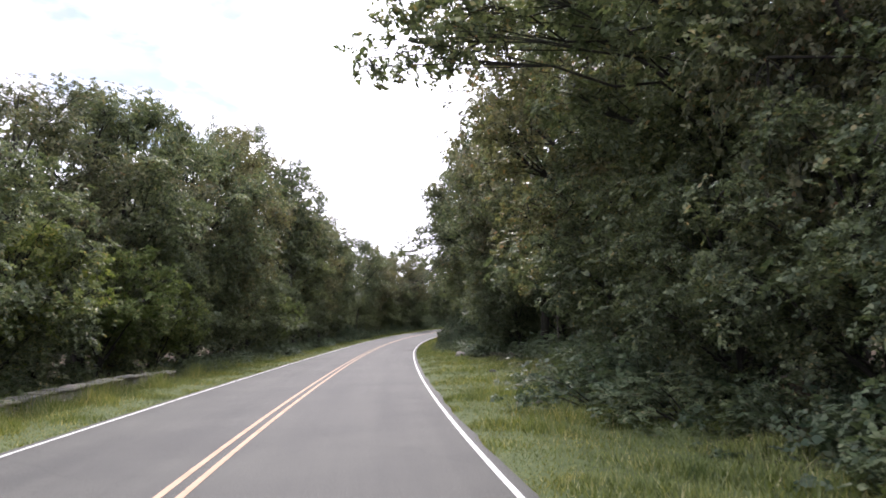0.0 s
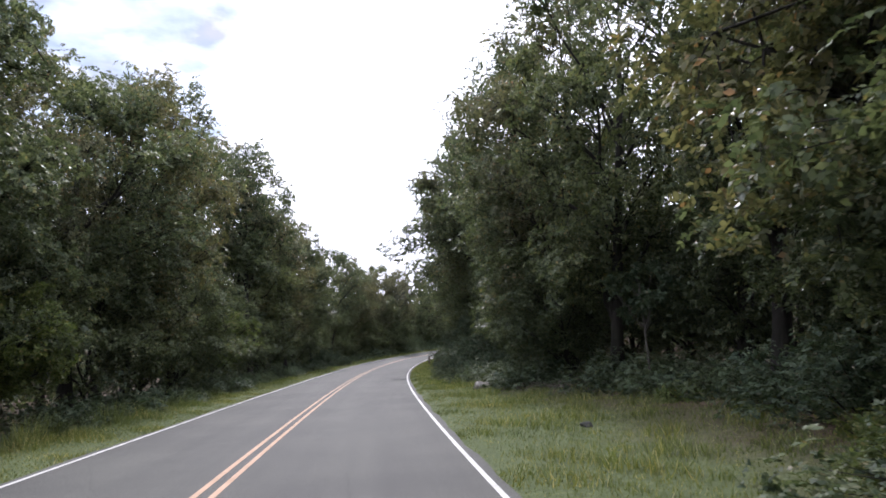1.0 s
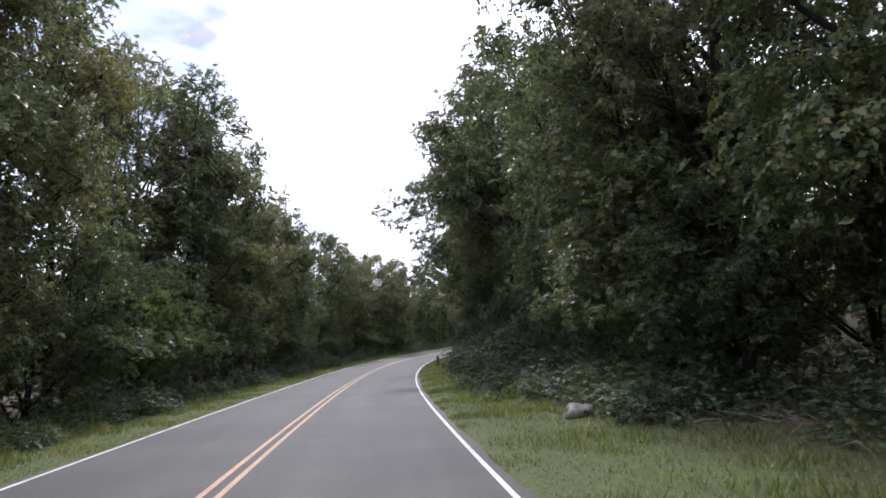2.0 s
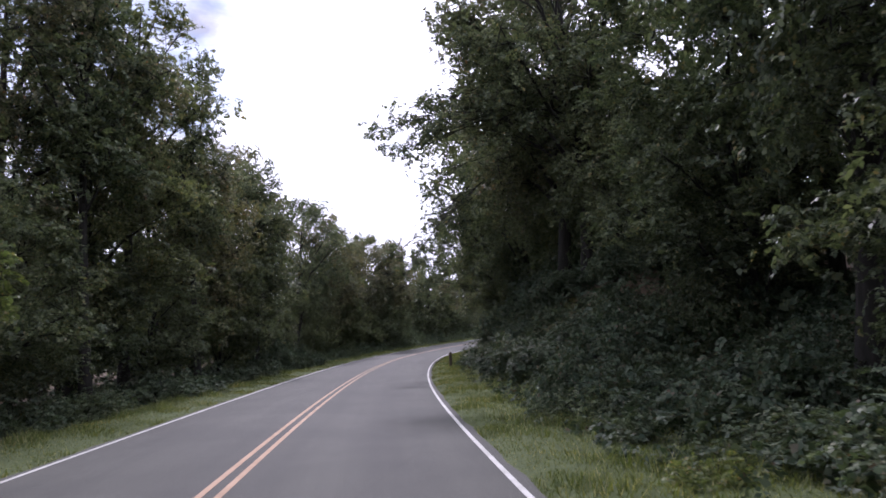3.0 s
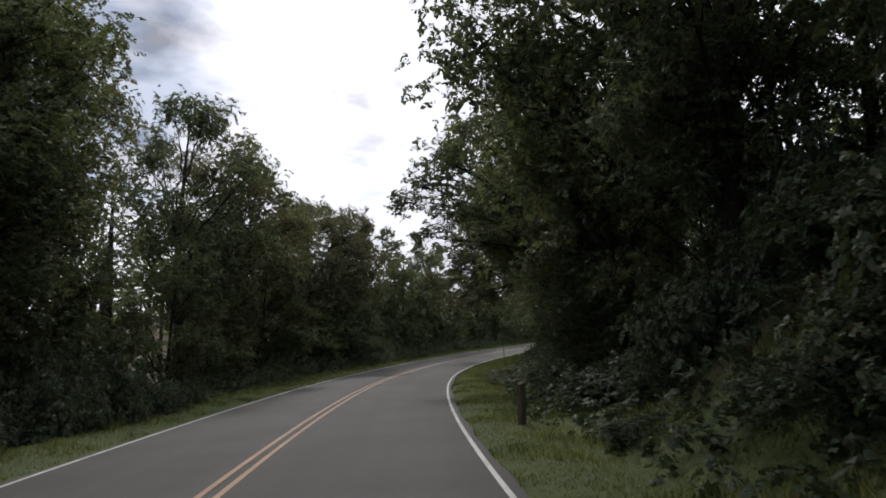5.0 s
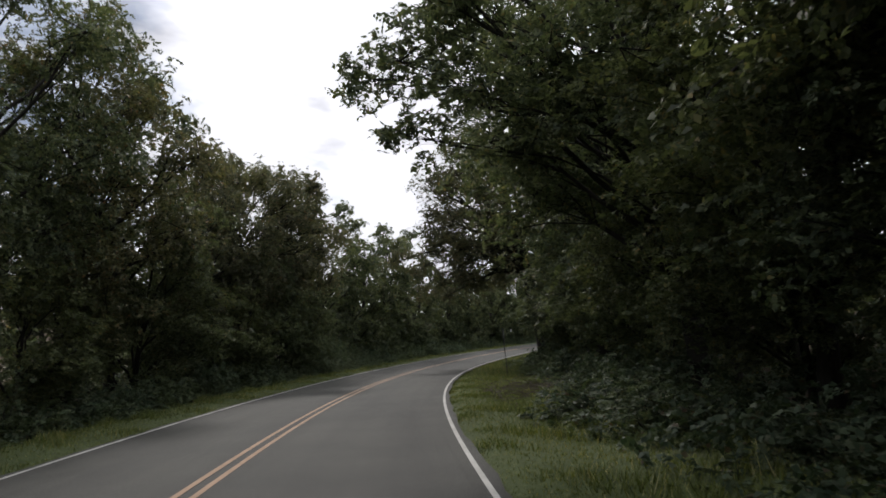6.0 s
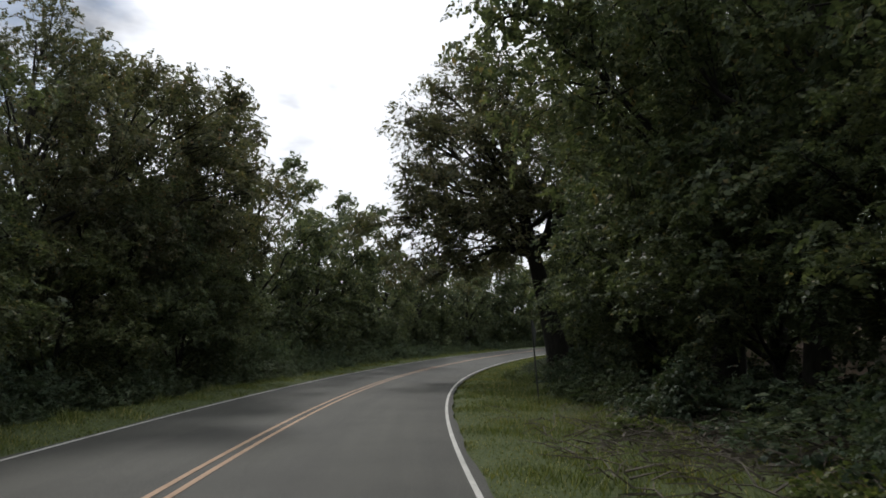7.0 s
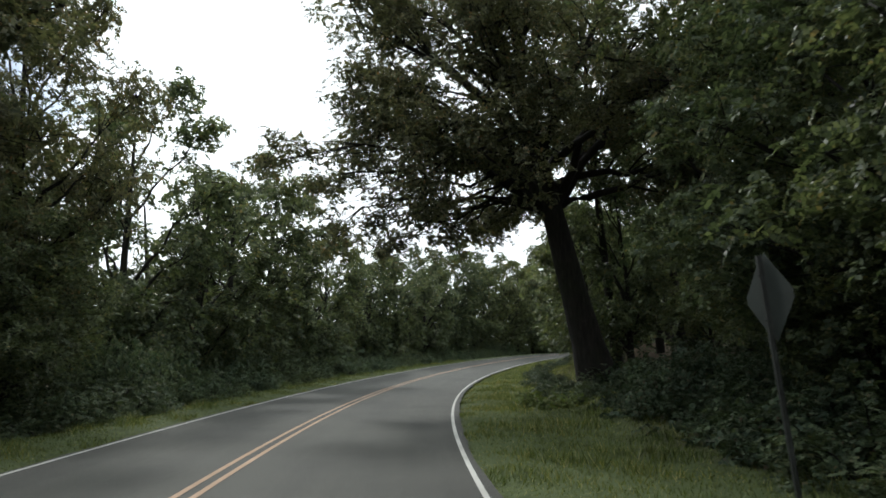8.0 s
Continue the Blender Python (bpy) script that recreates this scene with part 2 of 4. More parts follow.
STEEL = plain_material("dull_steel", (0.028, 0.030, 0.028), (0.065, 0.068, 0.064), 6, 0.65, 0.3, 0.3)
SIGN_BACK = plain_material("bare_aluminium", (0.030, 0.036, 0.033), (0.055, 0.064, 0.058), 2.5, 0.55, 0.3, 0.3)

# ---- the lie of the land: the road's centre line by its bends, grades and bank ----
KNOT = 15.0
BEND = [0.01019, 0.00749, 0.00479, 0.00185, 0.00095, 0.00134, 0.00240, 0.00338, 0.00395, 0.00510, 0.00561, 0.00638, 0.00633, 0.00557, 0.00463, 0.00368, 0.00276, 0.00185, 0.00095, 0.00006, -0.00082, -0.00171, -0.00259, -0.00347]
GRADE = [-0.0255, -0.0253, -0.0240, -0.0191, -0.0147, -0.0127, -0.0059, 0.0037, 0.0088, 0.0105, 0.0177, 0.0262, 0.0349, 0.0402, 0.0402, 0.0353, 0.0282, 0.0210, 0.0147, 0.0097, 0.0059, 0.0031, 0.0010, -0.0008]
BANK_AT = [-15, 45, 105, 165, 225, 285, 330]
BANK = [-0.0264, -0.0293, -0.0162, 0.0233, 0.0284, 0.0196, 0.0157]
STEP = np.arange(-15.0, 331.0, 1.0)
_k = np.interp(STEP, -15 + KNOT * np.arange(len(BEND)), BEND)
_g = np.interp(STEP, -15 + KNOT * np.arange(len(GRADE)), GRADE)
HEAD = np.cumsum(_k)
HEAD -= HEAD[15]
CX, CY, CZ = np.cumsum(np.sin(HEAD)), np.cumsum(np.cos(HEAD)), np.cumsum(_g)
CX, CY, CZ = CX - CX[15], CY - CY[15], CZ - CZ[15]
BANKS = np.interp(STEP, BANK_AT, BANK)
LEFT_LINE, RIGHT_LINE = -2.98, 3.22


def along(s, o, up=0.0):
    """The world place s metres along the road, o to the right of its centre, up above the road's plane."""
    s = np.asarray(s, float)
    q = np.clip(s, -15, 330)
    h = np.interp(q, STEP, HEAD)
    x = np.interp(q, STEP, CX) + np.cos(h) * o + (s - q) * np.sin(h)
    y = np.interp(q, STEP, CY) - np.sin(h) * o + (s - q) * np.cos(h)
    z = np.interp(q, STEP, CZ) - np.interp(q, STEP, BANKS) * np.clip(o, -8, 8) + up
    return x, y, z


def heading(s):
    return float(np.interp(s, STEP, HEAD))


def smooth(x, a, b):
    q = np.clip((x - a) / (b - a), 0, 1)
    return q * q * (3 - 2 * q)


def lump(s, o):
    return (0.16 * np.sin(s * 0.43 + o * 0.31) + 0.12 * np.sin(s * 0.21 - o * 0.77 + 1.3) + 0.07 * np.sin(s * 1.13 + o * 1.71))


def rise(s, o):
    """Height of the ground above the road's plane."""
    s, o = np.asarray(s, float), np.asarray(o, float)
    edge = smooth(o, 3.3, 3.8) + smooth(-o, 3.1, 3.5)
    h = -0.10 + 0.07 * edge + edge * 0.22 * lump(s, o) * smooth(np.abs(o), 3.6, 6.5)
    steep = smooth(s, 62, 80) * (1 - smooth(s, 90, 104))
    bank = 0.7 + 3.8 * steep + 0.9 * smooth(s, 128, 150)
    bank = np.where((s > 30) & (s < 55), 0.35, bank)
    h = h + bank * smooth(o, 5.4 - 0.7 * steep, 13.5 - 2.7 * steep)
    # last term: added unseen rise that keeps low sky out of the tree gaps
    h = h + 2.5 * smooth(o, 14, 45) + 9.0 * smooth(np.abs(o), 45, 90)
    h = h - 0.25 * smooth(-o, 4.5, 7) - 1.0 * smooth(-o, 8, 30)
    return h


def ground_z(s, o):
    return along(s, o, rise(s, o))


def mesh_object(name, verts, faces, mat, parent=None, shade=False, uvs=None):
    me = bpy.data.meshes.new(name)
    me.from_pydata([tuple(map(float, v)) for v in verts], [], faces)
    me.materials.append(mat)
    if uvs is not None:
        layer = me.uv_layers.new(name="UVMap")
        loops = np.empty(len(me.loops), np.int32)
        me.loops.foreach_get("vertex_index", loops)
        layer.data.foreach_set("uv", np.asarray(uvs, np.float32)[loops].ravel())
    if shade:
        me.polygons.foreach_set("use_smooth", np.ones(len(me.polygons), bool))
    me.update()
    ob = new(name, me)
    if parent is not None:
        ob.parent = parent
    return ob


def part(name, bm, mat, parent, label=""):
    me = bpy.data.meshes.new(name)
    bm.to_mesh(me)
    bm.free()
    me.materials.append(mat)
    ob = new(name, me)
    ob.parent = parent
    return tagged(ob, label)


def grid(rows, cols):
    return [(r * cols + c, r * cols + c + 1, (r + 1) * cols + c + 1, (r + 1) * cols + c) for r in range(rows - 1) for c in range(cols - 1)]


def build_ground():
    ss = np.arange(-60.0, 341.0, 1.5)
    oo = np.array([-90, -60, -42, -30, -22, -17, -13.5, -11, -9.3, -8, -7, -6.2, -5.5, -4.9, -4.4, -3.9, -3.5, -3.2, -2.8, 0, 3.0, 3.35, 3.7,
                   4.1, 4.6, 5.1, 5.7, 6.3, 7, 7.8, 8.7, 9.8, 11, 12.5, 14.5, 17.5, 22, 30, 42, 60, 90])
    S, O = np.meshgrid(ss, oo, indexing="ij")
    x, y, z = ground_z(S, O)
    verts = list(np.stack([x.ravel(), y.ravel(), z.ravel()], 1))
    rows, cols = S.shape
    faces = [f[::-1] for f in grid(rows, cols)]
    # skirt out to the horizon, joined to the same sheet
    loop = [c for c in range(cols)] + [r * cols + cols - 1 for r in range(1, rows)] + [(rows - 1) * cols + c for c in range(cols - 2, -1, -1)] + [r * cols for r in range(rows - 2, 0, -1)]
    mid = np.array([40.0, 140.0])
    last = loop
    for k, reach in enumerate((320.0, 900.0, 4000.0)):
        ring = []
        for i in loop:
            d = np.array(verts[i][:2]) - mid
            d = d / np.linalg.norm(d)
            ring.append(len(verts))
            far = mid + d * reach
            verts.append(np.array([far[0], far[1], verts[i][2] * (0.5, 0.2, 0.0)[k]]))
        for a in range(len(loop)):
            b = (a + 1) % len(loop)
            faces.append((last[a], last[b], ring[b], ring[a]))
        last = ring
    uvs = np.concatenate([np.stack([O.ravel(), S.ravel()], 1), np.full((len(verts) - O.size, 2), 99.0)])
    ob = mesh_object("ground", verts, faces, GROUND, None, True, uvs)
    return tagged(ob, "forest ground with short grass, soil and leaf litter", "ground", kind="structure")


def ribbon(name, mat, a, b, up, parent=None, s0=-40.0, s1=330.0, step=1.0, ragged=0.0):
    ss = np.arange(s0, s1 + step, step)
    n = max(2, int(abs(b - a) / 0.8) + 1)
    verts, uvs = [], []
    rng = np.random.RandomState(int(abs(a) * 100) + 7)
    for s in ss:
        la, lb = a, b
        if ragged:
            la, lb = a - ragged * rng.rand(), b + ragged * rng.rand()
        for k in range(n):
            o = la + (lb - la) * k / (n - 1)
            verts.append(along(s, o, up - 0.012 * (o / 3.0) ** 2))
            uvs.append((o, s))
    faces = [f[::-1] for f in grid(len(ss), n)]
    return mesh_object(name, verts, faces, mat, parent, True, uvs)


build_ground()
road = tagged(ribbon("road", ASPHALT, -3.10, 3.34, 0.0, ragged=0.08), "worn grey asphalt two-lane road curving through woods", "road", kind="structure")
for name, mat, a, b, lab in (("edge_line", WHITE, LEFT_LINE - 0.038, LEFT_LINE + 0.038, "solid white edge line"),
                             ("edge_line", WHITE, RIGHT_LINE - 0.035, RIGHT_LINE + 0.035, "solid white edge line"),
                             ("centre_line", YELLOW, -0.150, -0.068, "faded yellow centre line"),
                             ("centre_line", YELLOW, 0.068, 0.150, "faded yellow centre line")):
    tagged(ribbon(name, mat, a, b, 0.006, road), lab)


# ---- plants ----
def tube(verts, faces, path, radii, sides):
    path = [Vector(p) for p in path]
    start = len(verts)
    for i, p in enumerate(path):
        d = (path[min(i + 1, len(path) - 1)] - path[max(i - 1, 0)]).normalized()
        u = d.orthogonal().normalized()
        if abs(d.z) > 0.3:
            u = (Vector((1, 0, 0)) - d * d.x).normalized()
        w = d.cross(u)
        for k in range(sides):
            a = 2 * math.pi * k / sides
            verts.append(p + (u * math.cos(a) + w * math.sin(a)) * radii[i])
    for i in range(len(path) - 1):
        for k in range(sides):
            a, b = start + i * sides + k, start + i * sides + (k + 1) % sides
            faces.append((a, b, b + sides, a + sides))


def unit(v):
    return v / np.maximum(np.linalg.norm(v, axis=1, keepdims=True), 1e-9)


def leaf_mesh(name, centres, spread, total, size, mat, parent, seed, flat=0.6, upright=0.55, shape=0.62, per=11):
    """Sprays of single folded leaves along short twigs, scattered round the twig ends."""
    rng = np.random.RandomState(seed)
    c = np.asarray(centres, float)
    room = np.asarray(spread, float) ** 2
    n = total // per
    total = n * per
    which = rng.choice(len(c), n, p=room / room.sum())
    sp = np.asarray(spread, float)[which][:, None]
    off = rng.normal(0, 1, (n, 3)) * np.array([1, 1, flat])
    off *= rng.rand(n, 1) ** 0.45 / np.linalg.norm(off, axis=1, keepdims=True)
    mid = c[which] + off * sp
    up = unit(rng.normal(0, upright, (n, 3)) + np.array([0, 0, 1.0]) + off * 0.45)
    way = off * 0.9 + rng.normal(0, 0.55, (n, 3)) + np.array([0, 0, -0.12])
    way = unit(way - up * np.sum(way * up, axis=1, keepdims=True))
    long = size * (1.9 + 1.7 * rng.rand(n, 1))
    rep = lambda q: np.repeat(q, per, axis=0)
    u = np.tile(np.linspace(-0.5, 0.5, per), n)[:, None]
    hand = np.tile(np.where(np.arange(per) % 2 == 0, 1.0, -1.0) * (np.arange(per) < per - 1), n)[:, None]
    up, way, long, mid = rep(up), rep(way), rep(long), rep(mid)
    across = np.cross(up, way)
    pos = mid + way * u * long + across * hand * size * 0.34 - up * long * 0.22 * (u + 0.5) ** 2 + rng.normal(0, 0.10 * size, (total, 3))
    nrm = unit(up + rng.normal(0, 0.30, (total, 3)))
    tang = way * (0.55 + 0.5 * (hand == 0)) + across * hand * 0.8 + rng.normal(0, 0.25, (total, 3))
    tang = unit(tang - nrm * np.sum(tang * nrm, axis=1, keepdims=True))
    side = np.cross(nrm, tang)
    ln = size * (0.6 + 0.8 * rng.rand(total, 1))
    wd = ln * shape * (0.8 + 0.4 * rng.rand(total, 1)) * 0.5
    fold = 0.22 * wd
    v = np.stack([pos - tang * ln * 0.5, pos + side * wd + nrm * fold + tang * ln * 0.06, pos + tang * ln * 0.5 - nrm * ln * 0.12, pos - side * wd + nrm * fold], 1).reshape(-1, 3)
    me = bpy.data.meshes.new(name)
    me.vertices.add(len(v))
    me.vertices.foreach_set("co", v.astype(np.float32).ravel())
    me.loops.add(total * 4)
    me.loops.foreach_set("vertex_index", np.arange(total * 4, dtype=np.int32))
    me.polygons.add(total)
    me.polygons.foreach_set("loop_start", np.arange(0, total * 4, 4, dtype=np.int32))
    me.materials.append(mat)
    me.update(calc_edges=True)
    ob = new(name, me)
    if parent is not None:
        ob.parent = parent
    return ob


def build_tree(seed, height, clear, radius, leaves, size, mat, girth=0.2, lean=(0, 0), lobes=14, label="", shift=0.0, lobe=0.42, ragged=0.3, droop=0.0, bark=None, puffs=15, belly=0.13, boughs=(), fork=0.75):
    """A broad-leaved tree: a trunk, limbs that climb outwards, each to a rounded lobe of the crown, twigs and single leaves.
    clear: share of the height below the crown; radius: the crown's; shift: how far the crown stands out towards +x."""
    rng = random.Random(seed)
    root = new("tree")
    tv, tf = [], []
    n = 10

    def stem(q):
        w = math.sin(q * 3.1 + seed) * 0.020 * height
        return Vector((lean[0] * height * q + w, lean[1] * height * q - 0.6 * w, height * 0.92 * q - 0.25))
    radii = [girth * ((1 - i / (n - 1)) ** 0.75 * 0.95 + 0.05) for i in range(n)]
    radii[0], radii[1] = girth * 1.5, max(radii[1], girth * 1.02)
    tube(tv, tf, [stem(i / (n - 1)) for i in range(n)], radii, 10)
    tips, spread = [], []
    turn = rng.uniform(0, 6.28)
    low, high = clear * height, height
    for i in range(lobes + len(boughs)):
        u = min(1.0, (i + rng.uniform(0.2, 0.9)) / lobes)
        wide = math.sin(math.pi * (belly + (0.86 - belly) * u)) ** 0.7
        rl = radius * lobe * rng.uniform(0.72, 1.2) * (1 - 0.28 * u)
        turn += 2.4 + rng.uniform(-0.55, 0.55)
        out = max(0.0, radius * wide * rng.uniform(1 - ragged, 1.04) - rl * 0.8)
        axis = stem(min(1.0, (low + (high - low) * u) / height))
        z = low + rl * 0.5 + (high - low - rl * 1.3) * u - droop * out / radius * (1 - u)
        c = Vector((axis.x + math.cos(turn) * out + shift * wide, axis.y + math.sin(turn) * out, z))
        q0 = min(0.93, max(clear * fork * (1.0 + 0.45 * (fork > 0.8) * rng.random()), (z - 0.25 * rl - (0.55 + 0.5 * u) * out) / height))
        arch = 0.10
        if i >= lobes:           # a long bough of its own: where its end hangs, and how thick the foliage is
            bx, by, bz, rl, q0 = boughs[i - lobes]
            c, arch = Vector((bx, by, bz)), 0.16
        base = stem(q0)
        mid = base.lerp(c, 0.45) + Vector((rng.uniform(-0.3, 0.3), rng.uniform(-0.3, 0.3), (arch + 0.08 * rng.random()) * (c - base).length))
        end = c + (c - base).normalized() * rl * 0.45
        pts = []
        for k in range(8):
            t = k / 7
            p = base * (1 - t) ** 2 + mid * 2 * t * (1 - t) + end * t * t
            if 0 < k < 7:
                p = p + Vector((rng.uniform(-1, 1), rng.uniform(-1, 1), rng.uniform(-1, 1))) * 0.035 * (c - base).length
            pts.append(p)
        r0 = girth * (0.46 * (1 - q0) ** 0.8 + 0.06) * (0.45 if i >= lobes else 1.0)
        tube(tv, tf, pts, [r0 * (1 - k / 7.6) + 0.006 for k in range(8)], 6)
        for k in range(puffs):
            d = Vector((rng.gauss(0, 1), rng.gauss(0, 1), rng.gauss(0.25, 0.85))).normalized()
            p = c + Vector((d.x, d.y, d.z * 0.78)) * rl * (rng.uniform(0.62, 1.05) if k < puffs - 3 else rng.uniform(0.1, 0.5))
            foot = pts[rng.randrange(4, 8)]
            knee = foot.lerp(p, 0.55) + Vector((0, 0, 0.08 * rl))
            tube(tv, tf, [foot, knee, p], [r0 * 0.22 + 0.006, r0 * 0.12 + 0.005, 0.004], 3)
            tips += [p, knee]
            spread += [rl * rng.uniform(0.30, 0.52), rl * rng.uniform(0.20, 0.34)]
    mesh_object("trunk", tv, tf, bark or BARK, root, True)
    leaf_mesh("crown", tips, spread, leaves, size, mat, root, seed + 11)
    return tagged(root, label or "broad-leaved tree with dark trunk and dense green crown", "tree")


def build_bush(seed, wide, high, leaves, size, mat, label, name="bush", flat=0.75, upright=0.5, shape=0.7):
    rng = random.Random(seed)
    root = new(name)
    tv, tf, tips, spread = [], [], [], []
    for i in range(26):
        a, r = rng.uniform(0, 6.28), wide * math.sqrt(rng.random())
        top = high * math.sqrt(max(0.05, 1 - (r / wide) ** 2)) * rng.uniform(0.45, 1.0)
        p = Vector((math.cos(a) * r, math.sin(a) * r, top))
        foot = Vector((p.x * 0.35, p.y * 0.35, -0.15))
        tube(tv, tf, [foot, (foot + p) / 2 + Vector((rng.uniform(-0.1, 0.1), rng.uniform(-0.1, 0.1), 0.12 * high)), p], [0.022, 0.015, 0.006], 3)
        for f in (1.0, 0.7, 0.4):
            tips.append(Vector((p.x, p.y, p.z * f)))
            spread.append(0.30 * wide * rng.uniform(0.7, 1.2))
    mesh_object("stem", tv, tf, BARK, root, True)
    leaf_mesh("foliage", tips, spread, leaves, size, mat, root, seed + 5, flat, upright, shape)
    return tagged(root, label, "bush")


def reach(s0, o0, ends):
    """Bough ends in a tree's own axes, for a tree at s0, o0 that is turned to the road. ends: s, o, height over the road, size, share of the stem."""
    z0, hand = float(ground_z(s0, o0)[2]), 1 if o0 > 0 else -1
    return tuple(((o0 - o) * hand, (s0 - s) * hand, float(along(s, 0)[2]) + h - z0, r, q) for s, o, h, r, q in ends)


FIRST = {}
